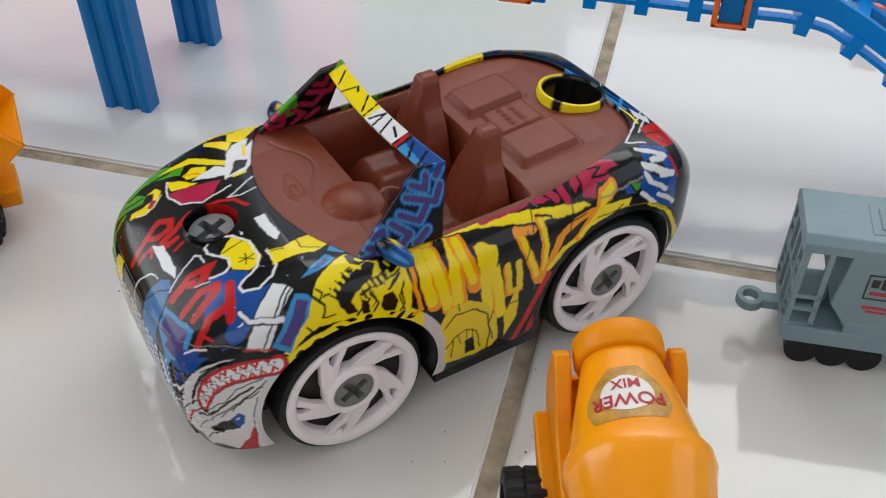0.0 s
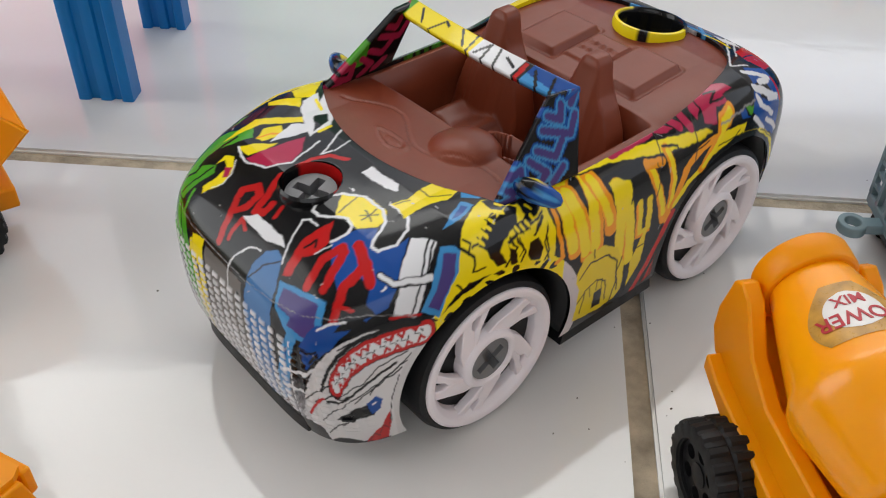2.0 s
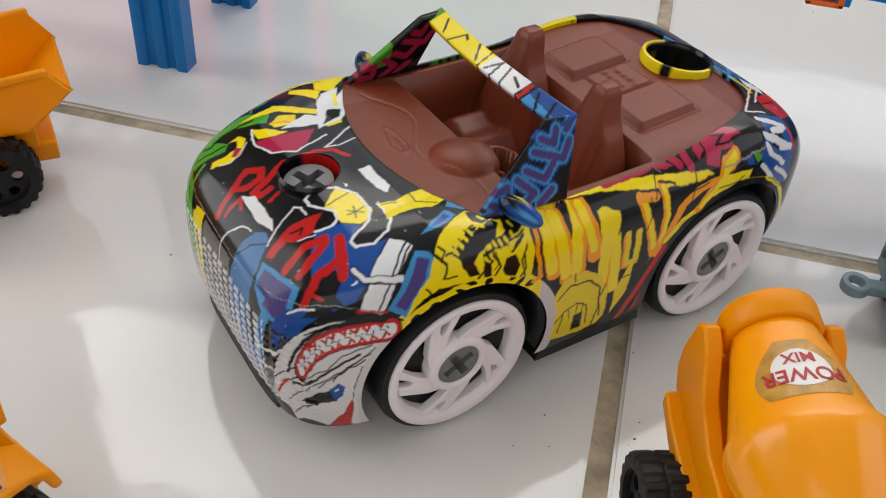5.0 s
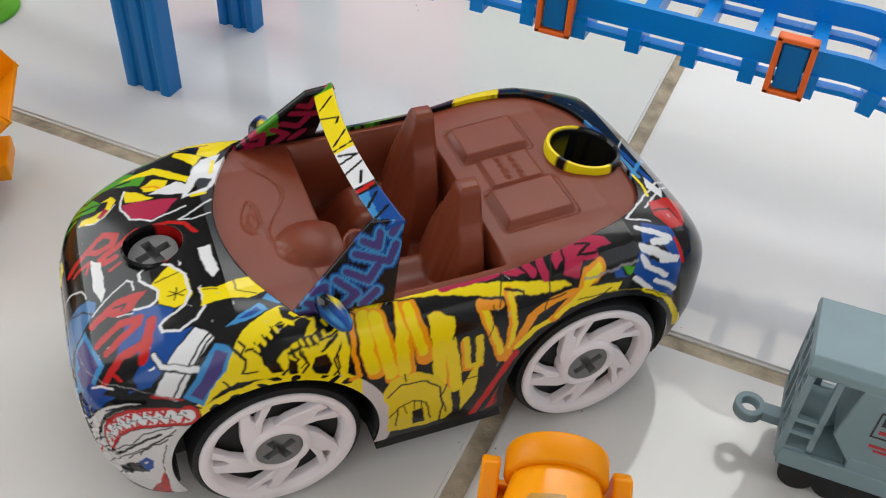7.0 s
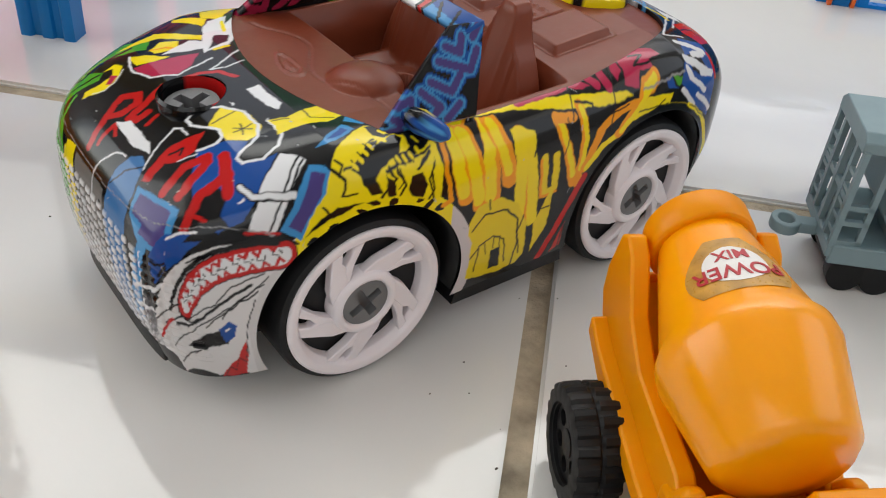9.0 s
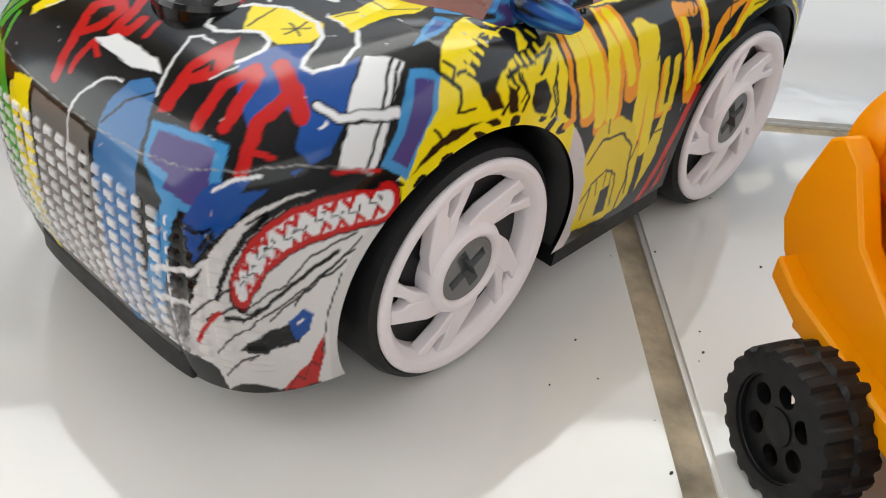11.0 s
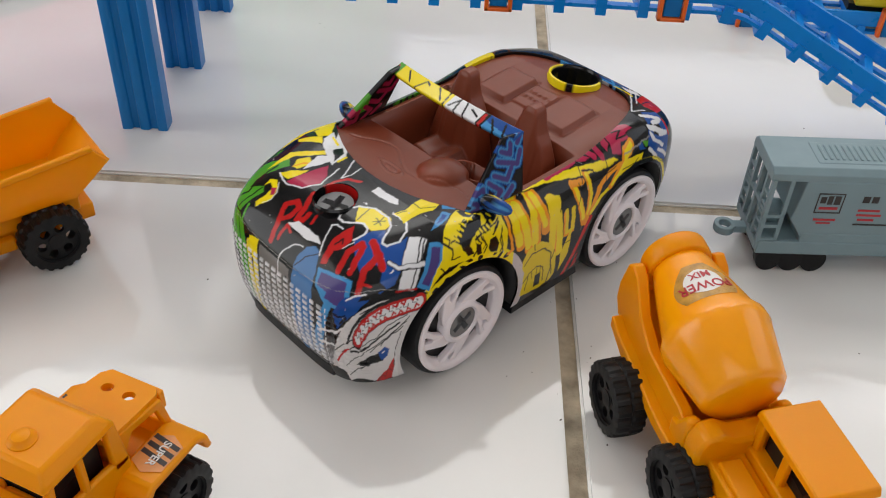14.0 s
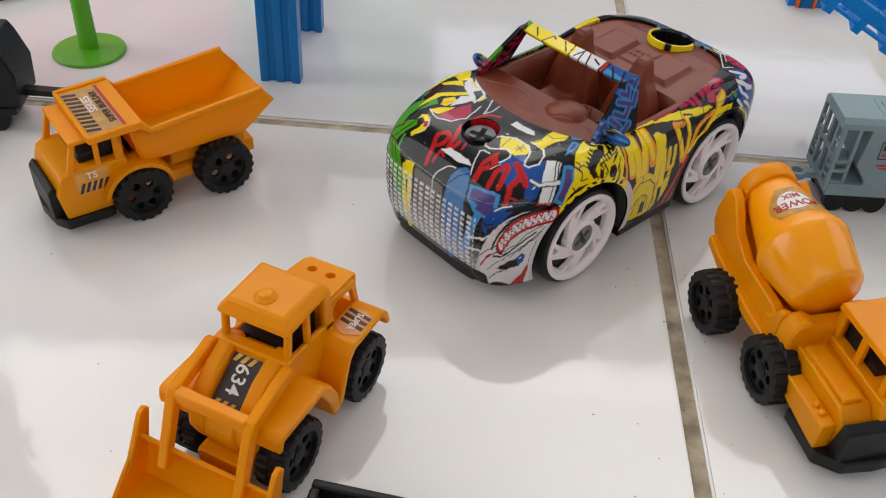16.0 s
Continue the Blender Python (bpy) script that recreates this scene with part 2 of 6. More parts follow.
def curtain(x0, x1, z0, z1, color, label):
    bm = B()
    n = 60
    rows = []
    for k in range(n + 1):
        x = x0 + (x1 - x0) * k / n
        y = 1.43 + 0.03 * math.sin(k * 0.9) + 0.012 * math.sin(k * 2.3)
        rows.append([bm.verts.new((x, y + 0.01 * math.sin(k + j), z0 + (z1 - z0) * j / 6)) for j in range(7)])
    for r0, r1 in zip(rows, rows[1:]):
        for j in range(6):
            bm.faces.new((r0[j], r1[j], r1[j + 1], r0[j + 1]))
    cloth = material("curtain_cloth", color, 0.9, spread=0.12, scale=12)
    let_through(cloth, color, 0.75)
    ob = part("curtain", bm, cloth)
    return tagged(ob, label, "curtain", "curtains along the window wall")


# unseen cloths, assumed, that give the far floor its coloured reflections
curtain(-2.1, -1.62, 0.01, 2.2, (0.72, 0.62, 0.30), "assumed unseen pale yellow curtain that tints the floor's reflection")
curtain(-1.66, -0.60, 0.01, 0.98, (0.85, 0.20, 0.34), "assumed unseen pink curtain that tints the floor's reflection")
curtain(-0.61, -0.20, 0.01, 0.98, (0.35, 0.70, 0.50), "assumed unseen pale green curtain that tints the floor's reflection")

# ---- the graffiti car ----
CAR = pose(-0.0373, -0.043, 0, 0, 0, 225.5)
car = thing("toy_car", CAR, "toy convertible with colourful graffiti print, brown interior and white rims", "toy car")
HUB, AXLE, ARCH = 0.0205, 0.0405, 0.0242
FRONT, REAR, HALF, PLAN, CROWN, BELT = 0.0815, 0.0812, 0.0420, 4.8, 5.0, 0.028
SCREW, HOLE = (0.0580, 0.0, 0.0068), (-0.0540, 0.0, 0.0088)


def top_height(x):
    return np.interp(x, (-0.082, -0.068, -0.05, -0.02, 0.02, 0.045, 0.06, 0.075, 0.083), (0.049, 0.0575, 0.0588, 0.056, 0.0555, 0.057, 0.0555, 0.0525, 0.049))


def rho(x, y):
    return ((np.abs(x) / np.where(x > 0, FRONT, REAR)) ** PLAN + (np.abs(y) / HALF) ** PLAN) ** (1 / PLAN)


def shell_z(x, y):
    fender = 0.0022 * np.exp(-((np.abs(x) - AXLE) / 0.016) ** 2) * np.clip((np.abs(y) - 0.022) / 0.014, 0, 1)
    return BELT + (top_height(x) + fender - BELT) * np.clip(1 - rho(x, y) ** CROWN, 0, 1) ** (1 / CROWN)


def in_opening(x, y, grow=0.0):
    ok = x < 0.0432 + grow - 0.0085 * (y / 0.029) ** 2
    side = np.where(x < 0, (np.abs(x) / (0.0625 + grow)) ** 3.6 + (np.abs(y) / (0.0335 + grow)) ** 3.6 < 1, np.abs(y) < 0.0335 + grow)
    return ok & side


def outward(x, y):
    ex = np.sign(x) * (np.abs(x) / FRONT) ** (PLAN - 1) / FRONT
    ey = np.sign(y) * (np.abs(y) / HALF) ** (PLAN - 1) / HALF
    d = np.maximum(np.hypot(ex, ey), 1e-9)
    return ex / d, ey / d


def chart(x, y, z):
    """The shell laid flat like a sheet, in millimetres: the sides fold outwards below the shoulder."""
    ex, ey = outward(x, y)
    d = np.maximum(0, 0.050 - z)
    return 1000 * (x + d * ex), 1000 * (y + d * ey)


NU, NV = 1480, 270
a = np.linspace(0, 2 * np.pi, 20001)
ox = np.where(np.cos(a) > 0, FRONT, REAR) * np.sign(np.cos(a)) * np.abs(np.cos(a)) ** (2 / PLAN)
oy = HALF * np.sign(np.sin(a)) * np.abs(np.sin(a)) ** (2 / PLAN)
s = np.concatenate(([0], np.cumsum(np.hypot(np.diff(ox), np.diff(oy)))))
even = np.linspace(0, s[-1], NU, endpoint=False)
ox, oy = np.interp(even, s, ox), np.interp(even, s, oy)
MID = -0.008
lo, hi = np.zeros(NU), np.ones(NU)
for _ in range(40):
    mid = (lo + hi) / 2
    ok = in_opening(MID + (ox - MID) * mid, oy * mid)
    lo, hi = np.where(ok, mid, lo), np.where(ok, hi, mid)
ix, iy = MID + (ox - MID) * lo, oy * lo
verts = np.zeros((NU, NV, 3))
g = 1 - (1 - np.linspace(0, 1, 500)) ** 2.6
for k in range(NU):
    x, y = ix[k] + (ox[k] - ix[k]) * g, iy[k] + (oy[k] - iy[k]) * g
    z = shell_z(x, y)
    foot = np.interp(ox[k], (-0.08, -0.06, 0.06, 0.08), (0.017, 0.0135, 0.0120, 0.0098))
    if ox[k] > 0.055 and 0.021 < abs(oy[k]) < 0.0415:
        foot -= 0.0022 * min(1, (abs(oy[k]) - 0.021) / 0.002)
    w = np.linspace(0, 1, 120)[1:]
    shrink = 1 - 0.035 * w ** 2
    x = np.concatenate(([x[0]], x, ox[k] * shrink))
    y = np.concatenate(([y[0]], y, oy[k] * shrink))
    z = np.concatenate(([z[0] - 0.0022], z, BELT + (foot - BELT) * w))
    s = np.concatenate(([0], np.cumsum(np.sqrt(np.diff(x) ** 2 + np.diff(y) ** 2 + np.diff(z) ** 2))))
    e = np.linspace(0, s[-1], NV)
    verts[k] = np.stack((np.interp(e, s, x), np.interp(e, s, y), np.interp(e, s, z)), 1)
P = verts.reshape(-1, 3)
keep = np.ones(len(P), bool)
for ax in (AXLE, -AXLE):          # wheel arches
    dx, dz = P[:, 0] - ax, P[:, 2] - HUB
    r = np.hypot(dx, dz)
    hit = (r < ARCH) & (np.abs(P[:, 1]) > 0.027)
    keep &= ~hit
    near = hit & (r > ARCH - 0.0008)
    P[near, 0], P[near, 2] = ax + dx[near] / r[near] * ARCH, HUB + dz[near] / r[near] * ARCH
    keep |= near
for hx, hy, hr in (SCREW, HOLE):  # round holes
    dx, dy = P[:, 0] - hx, P[:, 1] - hy
    r = np.hypot(dx, dy)
    hit = (r < hr) & (P[:, 2] > 0.045)
    near = hit & (r > hr - 0.0007)
    keep &= ~(hit & ~near)
    P[near, 0], P[near, 1] = hx + dx[near] / r[near] * hr, hy + dy[near] / r[near] * hr
# raised blocks of the front grille and the fold between bonnet and nose
cp, cq = chart(P[:, 0], P[:, 1], P[:, 2])
nose = np.clip((P[:, 0] - 0.066) / 0.004, 0, 1) * np.clip((0.0385 - P[:, 2]) / 0.001, 0, 1) * np.clip((P[:, 2] - 0.0135) / 0.001, 0, 1) * np.clip((0.036 - np.abs(P[:, 1])) / 0.002, 0, 1)
brick = (np.mod(P[:, 2] * 1000 + 0.25 * np.abs(P[:, 1]) * 100, 2.3) < 1.3) & (np.mod(P[:, 1] * 1000, 3.2) < 2.0)
ex, ey = outward(P[:, 0], P[:, 1])
P[:, 0] += nose * brick * 0.0004 * ex
P[:, 1] += nose * brick * 0.0004 * ey

# -- the print: fills and strokes on the flat sheet --
INK, YEL, ORG, BLU, SKY, PUR, RED, MAG, GRN, WHT, GRY, OLV, PLE = ((0.007, 0.007, 0.008), (0.86, 0.68, 0.012), (0.85, 0.32, 0.01), (0.01, 0.07, 0.30), (0.05, 0.26, 0.55), (0.07, 0.05, 0.20), (0.50, 0.012, 0.012),
                                                        (0.42, 0.02, 0.07), (0.07, 0.32, 0.02), (0.75, 0.75, 0.77), (0.30, 0.29, 0.29), (0.78, 0.60, 0.015), (0.68, 0.66, 0.66))
SKD, GRB, PNK, SEA = (0.05, 0.17, 0.40), (0.16, 0.15, 0.14), (0.60, 0.55, 0.56), (0.02, 0.02, 0.02)
ink = np.tile(np.array(INK), (len(P), 1))
ring = np.hypot(P[:, 0] - AXLE, P[:, 2] - HUB)
rim_side = (ring < 0.0275) & (P[:, 1] > 0.03)
ink[rim_side & (P[:, 2] > HUB + 0.004)] = (0.86, 0.68, 0.012)
ink[rim_side & (np.sin(cp * 0.9 + 1.3 * np.sin(cq * 0.7)) * np.sin(cq * 1.1 + np.sin(cp * 0.6)) > 0.5)] = INK
ink[rim_side & (P[:, 0] > AXLE + 0.016)] = (0.60, 0.58, 0.58)
ink[rim_side & (P[:, 0] < AXLE - 0.020)] = (0.60, 0.55, 0.56)
sp = cp + 0.10 * np.sin(cq * 1.1 + np.sin(cp * 0.7)) + 0.05 * np.sin(cq * 3.1)
sq = cq + 0.10 * np.sin(cp * 1.2 + np.sin(cq * 0.8)) + 0.05 * np.sin(cp * 3.3)
EDGE = 0.26


def lay(idx, alpha, color):
    a = np.clip(alpha, 0, 1)[:, None]
    ink[idx] = ink[idx] * (1 - a) + np.array(color) * a


def gap(px, py, x, y, x1, y1):
    """How far points lie from a row of segments."""
    best = np.full(len(px), 9.0)
    for x0, y0, xe, ye in zip(x, y, x1, y1):
        dx, dy = xe - x0, ye - y0
        t = np.clip(((px - x0) * dx + (py - y0) * dy) / (dx * dx + dy * dy + 1e-12), 0, 1)
        best = np.minimum(best, np.hypot(px - x0 - t * dx, py - y0 - t * dy))
    return best


def fill(color, *xy):
    """Fills an outline on the sheet: x, y, x, y, ..."""
    x, y = np.array(xy[0::2]), np.array(xy[1::2])
    idx = np.nonzero((sp > x.min() - 0.3) & (sp < x.max() + 0.3) & (sq > y.min() - 0.3) & (sq < y.max() + 0.3))[0]
    px, py, inside = sp[idx], sq[idx], np.zeros(len(idx), bool)
    for i in range(len(x)):
        j = i - 1
        inside ^= ((y[i] > py) != (y[j] > py)) & (px < (x[j] - x[i]) * (py - y[i]) / (y[j] - y[i] + 1e-12) + x[i])
    d = gap(px, py, x, y, np.roll(x, -1), np.roll(y, -1))
    lay(idx, 0.5 + np.where(inside, d, -d) / EDGE, color)


def line(color, width, *xy):
    """Draws a stroke of a width on the sheet."""
    x, y = np.array(xy[0::2]), np.array(xy[1::2])
    h = width / 2
    idx = np.nonzero((sp > x.min() - h - 0.3) & (sp < x.max() + h + 0.3) & (sq > y.min() - h - 0.3) & (sq < y.max() + h + 0.3))[0]
    d = gap(sp[idx], sq[idx], x[:-1], y[:-1], x[1:], y[1:])
    lay(idx, 0.5 + (h - d) / EDGE, color)


fill(GRN, 69.9, -41.4, 65.0, -40.9, 58.8, -38.8, 53.5, -33.3, 56.9, -33.3, 63.0, -35.5, 56.1, -26.9, 58.1, -23.9, 64.8, -28.3, 71.5, -30.3, 68.1, -24.3, 69.6, -22.4, 75.9, -25.1, 82.4, -28.0, 80.2, -34.6, 71.3, -42.1)
line(INK, 0.9, 69.3, -41.0, 62.7, -34.3, 56.3, -34.4)
line(INK, 0.8, 77.6, -35.5, 73.3, -29.0, 67.9, -29.3, 60.3, -27.8)
line(INK, 0.6, 80.5, -30.3, 74.1, -26.3, 68.9, -24.3)
fill(GRN, 81.3, -33.9, 83.3, -27.0, 88.8, -21.0, 99.0, -16.5, 112.3, -15.2, 116.5, -23.1, 103.7, -24.5, 93.1, -32.0, 86.4, -36.5)
line(INK, 0.5, 83.6, -27.9, 90.0, -24.0, 100.8, -20.6, 110.9, -19.5)
line(INK, 0.5, 82.8, -32.0, 91.0, -27.4, 99.2, -24.2)
fill(OLV, 90.5, -18.1, 89.1, -15.6, 113.2, -14.3, 113.4, -18.1)
line(GRN, 1.2, 77.5, -24.5, 84.5, -24.5, 91.4, -19.9, 102.0, -16.4)
fill(YEL, 53.9, -35.0, 47.7, -38.5, 36.3, -37.3, 30.2, -35.4, 39.0, -26.8, 42.6, -29.1, 41.3, -33.4, 46.3, -34.0, 50.8, -34.9)
line(INK, 0.4, 47.5, -38.4, 46.3, -34.0, 39.2, -33.5)
fill(ORG, 57.4, -37.7, 51.5, -38.4, 53.7, -37.7, 57.1, -37.4)
fill(YEL, 47.8, -33.5, 41.6, -28.2, 44.2, -24.8, 48.7, -31.9)
fill(YEL, 62.8, -29.8, 53.9, -29.7, 47.9, -22.9, 45.7, -20.9, 47.0, -19.3, 54.5, -26.7, 59.6, -28.4)
fill(YEL, 57.9, -22.9, 54.6, -24.6, 51.2, -22.4, 52.8, -19.0, 57.5, -20.8)
line(ORG, 0.6, 57.4, -22.8, 54.7, -21.7, 53.4, -19.8)
fill(WHT, 56.4, -19.2, 49.3, -20.9, 46.5, -17.9, 47.8, -14.9, 51.7, -16.6)
fill(YEL, 61.9, -24.2, 59.2, -21.6, 55.6, -17.1, 59.3, -17.7, 62.3, -19.6, 62.4, -21.9)
fill(MAG, 62.9, -19.1, 56.9, -16.8, 50.0, -14.2, 53.6, -10.2, 57.2, -9.3, 61.0, -11.7, 63.2, -16.5)
line(WHT, 0.5, 61.9, -24.3, 63.2, -21.1, 63.7, -17.5, 61.8, -12.4, 57.3, -8.9, 48.8, -10.2)
fill(YEL, 67.8, -24.6, 65.2, -24.7, 64.4, -22.4, 66.4, -19.2, 69.4, -17.6, 71.1, -17.7, 76.7, -20.9, 75.2, -22.2, 70.3, -20.7, 67.5, -20.7, 66.2, -23.5)
fill(MAG, 67.5, -21.3, 66.4, -19.7, 68.6, -18.1, 69.5, -19.1)
line(WHT, 0.3, 64.7, -20.8, 67.5, -18.2, 70.4, -17.4, 73.4, -19.5)
fill(WHT, 42.0, -26.9, 37.0, -28.0, 39.0, -23.9, -0.8, -64.0, 42.9, -13.8, 49.1, -13.4, 48.0, -16.6, 45.0, -23.4)
fill(INK, 43.8, -19.6, 40.5, -18.7, 42.6, -15.4, 47.5, -14.2)
line(YEL, 0.9, 39.1, -25.4, 40.8, -21.1)
line(YEL, 1.0, 46.5, -13.3, 43.5, -13.3)
line(WHT, 0.45, 42.5, -10.3, 48.5, -6.9, 51.0, -6.2, 48.8, -5.2)
line(WHT, 0.4, 43.6, -5.4, 48.3, -4.7)
line(RED, 1.9, 84.3, -6.9, 76.0, -8.5, 68.6, -11.5, 66.0, -9.0, 67.3, -6.7, 70.7, -6.7, 74.3, -8.8)
line(RED, 1.8, 61.2, -7.4, 66.7, -4.9, 70.5, -3.9, 69.4, -1.7, 66.9, -2.1)
line(RED, 1.2, 81.5, -4.8, 77.1, -5.0, 74.1, -4.9, 75.8, -2.1)
line(RED, 1.0, 68.7, 1.6, 66.3, 0.6)
line(INK, 0.5, 70.4, -9.9, 68.7, -9.0, 69.3, -7.5)
line(RED, 1.1, 56.9, -7.0, 53.4, -6.2, 50.2, -4.4, 48.1, -0.0)
fill(WHT, 73.6, -5.5, 70.4, -2.6, 70.5, 7.2, 71.9, 9.9, 74.2, 4.7)
line(WHT, 0.5, 87.8, -1.1, 83.7, -0.3, 79.4, 1.9, 77.6, 3.8, 77.2, 5.4)
fill(BLU, 65.2, 17.4, 60.4, 18.9, 56.6, 21.9, 59.9, 24.8, 60.1, 26.9, 56.5, 28.7, 53.8, 28.8, 61.8, 34.7, 65.6, 38.5, 71.7, 38.7, 73.5, 31.2, 68.0, 21.5)
fill(INK, 66.8, 26.9, 65.6, 31.2, 69.3, 35.2, 68.9, 39.2, 73.6, 36.9, 74.9, 31.8)
fill(YEL, 55.7, 8.3, 54.1, 11.1, 52.3, 15.0, 52.4, 19.6, 54.3, 21.8, 56.3, 21.7, 59.8, 19.1, 59.5, 17.3, 59.4, 14.9, 60.5, 12.6)
line(INK, 0.35, 55.3, 16.1, 56.3, 19.4)
line(INK, 0.35, 53.5, 17.7, 57.5, 17.9)
line(INK, 0.3, 57.0, 16.5, 54.3, 19.2)
line(INK, 0.35, 59.6, 12.5, 56.9, 11.8, 53.9, 11.6)
fill(INK, 52.6, 20.4, 49.8, 21.7, 50.8, 24.9, 53.0, 27.2, 56.8, 28.3, 60.1, 26.9, 60.6, 24.9, 57.6, 23.4)
line(WHT, 0.65, 55.6, 8.2, 57.6, 6.8, 60.8, 6.2, 62.7, 7.1, 62.6, 9.5, 60.5, 13.1, 59.2, 15.4, 59.8, 17.5, 61.5, 18.4, 63.6, 18.1, 65.1, 17.3)
line(WHT, 0.65, 55.5, 8.1, 52.9, 12.8, 52.7, 18.5, 54.2, 21.9, 58.3, 23.7, 60.6, 24.9, 60.2, 26.9, 56.8, 28.3, 52.7, 27.1, 50.5, 24.1, 50.3, 20.8, 50.7, 18.5)
fill(YEL, 50.7, 18.5, 47.0, 19.9, 41.4, 19.0, 39.6, 18.9, 37.1, 24.6, 41.1, 25.8, 45.3, 24.4, 51.2, 23.9, 50.2, 21.3)
line(INK, 0.35, 43.2, 18.7, 43.0, 22.5, 39.3, 24.7)
line(INK, 0.3, 50.0, 19.3, 46.9, 20.4)
fill(WHT, 48.8, 5.9, 45.9, 5.8, 45.8, 11.8, 45.4, 14.9, 47.1, 16.7, 48.3, 13.5)
line(WHT, 0.5, 53.3, 8.8, 53.3, 9.4)
fill(RED, 78.5, 14.5, 67.8, 11.7, 61.6, 13.3, 65.5, 17.0, 68.9, 17.1, 70.9, 15.1, 76.7, 16.5)
line(INK, 0.6, 69.3, 13.8, 66.6, 14.3, 67.7, 15.5)
line(RED, 2.0, 76.4, 21.8, 68.5, 19.3, 64.3, 20.4, 64.9, 21.7, 74.1, 25.4)
line(RED, 2.3, 61.9, 22.5, 65.3, 30.9)
line(RED, 2.2, 63.4, 27.4, 69.8, 27.8, 78.2, 33.5)
line(RED, 1.2, 74.5, 30.6, 72.8, 34.2)
line(WHT, 0.45, 76.1, 12.5, 65.5, 7.5, 64.3, 8.8, 64.4, 11.5)
line(WHT, 0.3, 68.8, 17.0, 66.9, 17.5, 65.5, 18.1)
fill(WHT, 53.5, 29.2, 50.9, 31.8, 50.2, 33.3, 55.8, 37.0, 61.5, 44.7, 66.0, 41.1, 60.3, 33.8)
line(INK, 0.45, 51.0, 31.7, 56.8, 36.3, 62.6, 43.8)
line(INK, 0.45, 50.7, 32.8, 55.8, 37.0, 60.6, 44.5)
line(INK, 1.5, 63.1, 31.1, 61.9, 34.2, 58.4, 36.2, 55.0, 37.4)
line(WHT, 0.9, 63.1, 31.1, 61.9, 34.1, 58.3, 36.1, 54.9, 37.4)
line(WHT, 0.5, 64.6, 33.8, 63.5, 33.7)
fill(SKY, 50.4, 34.4, 46.4, 37.1, 48.6, 40.1, 56.4, 48.2, 60.1, 44.1, 54.6, 37.6)
fill(PUR, 50.7, 35.7, 48.2, 37.2, 50.1, 39.0, 56.1, 46.3, 58.1, 43.8, 53.3, 38.2)
fill(SKY, 36.8, 25.4, 34.6, 29.3, 35.4, 29.2, 38.3, 27.0)
fill(SKY, 39.3, 27.9, 37.8, 30.4, 42.8, 32.2, 47.4, 32.0, 43.4, 29.8)
fill(BLU, 40.3, 29.0, 39.3, 30.2, 42.7, 31.4, 44.7, 31.3)
fill(SKD, 87.1, 6.1, 82.4, 5.5, 76.5, 6.7, 73.7, 9.2, 74.9, 11.6, 82.0, 14.9, 92.0, 17.1, 104.0, 18.3, 114.9, 16.8, 118.8, 8.8, 104.7, 7.7, 93.1, 6.6)
line(INK, 0.45, 86.0, 6.4, 80.1, 8.5, 75.7, 11.7)
fill(GRB, 88.6, -10.9, 89.0, 4.7, 104.7, 7.7, 118.8, 8.4, 118.8, 1.6, 118.8, -13.1, 98.1, -9.8)
line(INK, 0.9, 92.9, 3.7, 101.1, 4.2, 110.6, 4.1)
line(WHT, 0.35, 87.6, -1.2, 91.7, -0.2, 98.1, -0.5)
fill(YEL, 88.4, -17.3, 87.1, -12.0, 98.9, -10.9, 117.4, -13.4, 118.1, -16.2, 97.5, -14.0)
fill(SKY, 79.9, 14.9, 75.6, 28.2, 83.6, 33.3, 88.8, 33.8, 90.0, 27.5, 100.9, 25.9, 111.8, 24.5, 114.1, 18.8, 104.6, 19.8, 91.0, 23.6, 87.0, 17.2)
fill(PUR, 80.9, 16.7, 77.7, 27.4, 84.3, 31.0, 87.8, 31.6, 88.7, 25.3, 88.9, 22.7, 86.1, 22.9, 86.4, 18.0)
line(BLU, 0.6, 95.4, 24.0, 104.5, 22.8, 112.0, 21.7)
fill(BLU, 92.1, 28.8, 82.9, 30.4, 77.2, 35.1, 86.3, 37.4, 95.8, 33.7)
line(WHT, 0.7, 83.2, 31.6, 79.3, 33.4, 76.0, 35.7)
line(WHT, 1.0, 102.5, 23.2, 98.1, 33.0, 93.5, 36.9)
line(WHT, 1.0, 107.7, 23.1, 103.6, 34.5, 97.8, 40.1)
line(INK, 0.6, 92.1, 28.8, 90.3, 33.8, 86.0, 36.6)
fill(PLE, 96.7, 35.5, 82.0, 39.2, 71.1, 42.1, 62.1, 46.3, 58.4, 49.2, 66.4, 54.5, 74.9, 63.0, 77.0, 75.9, 95.0, 66.8, 112.8, 48.0, 110.6, 44.3, 113.9, 32.1)
line(INK, 0.7, 86.2, 37.6, 78.6, 39.6, 70.7, 41.3, 63.9, 43.6, 57.2, 48.6)
fill(INK, 75.5, 39.7, 70.5, 40.9, 63.8, 43.4, 61.9, 45.4, 69.0, 43.5)
line(RED, 0.7, 66.9, 41.4, 63.7, 42.9, 60.4, 44.6)
line(INK, 7.0, 92.0, 46.2, 84.0, 45.6, 76.0, 46.2, 68.0, 48.0, 61.0, 49.8)
line(RED, 6.4, 91.6, 46.2, 84.0, 45.6, 76.0, 46.2, 68.0, 48.0, 61.0, 49.8)
line(WHT, 4.3, 90.8, 46.1, 84.0, 45.7, 76.0, 46.3, 68.0, 48.1, 61.0, 50.0)
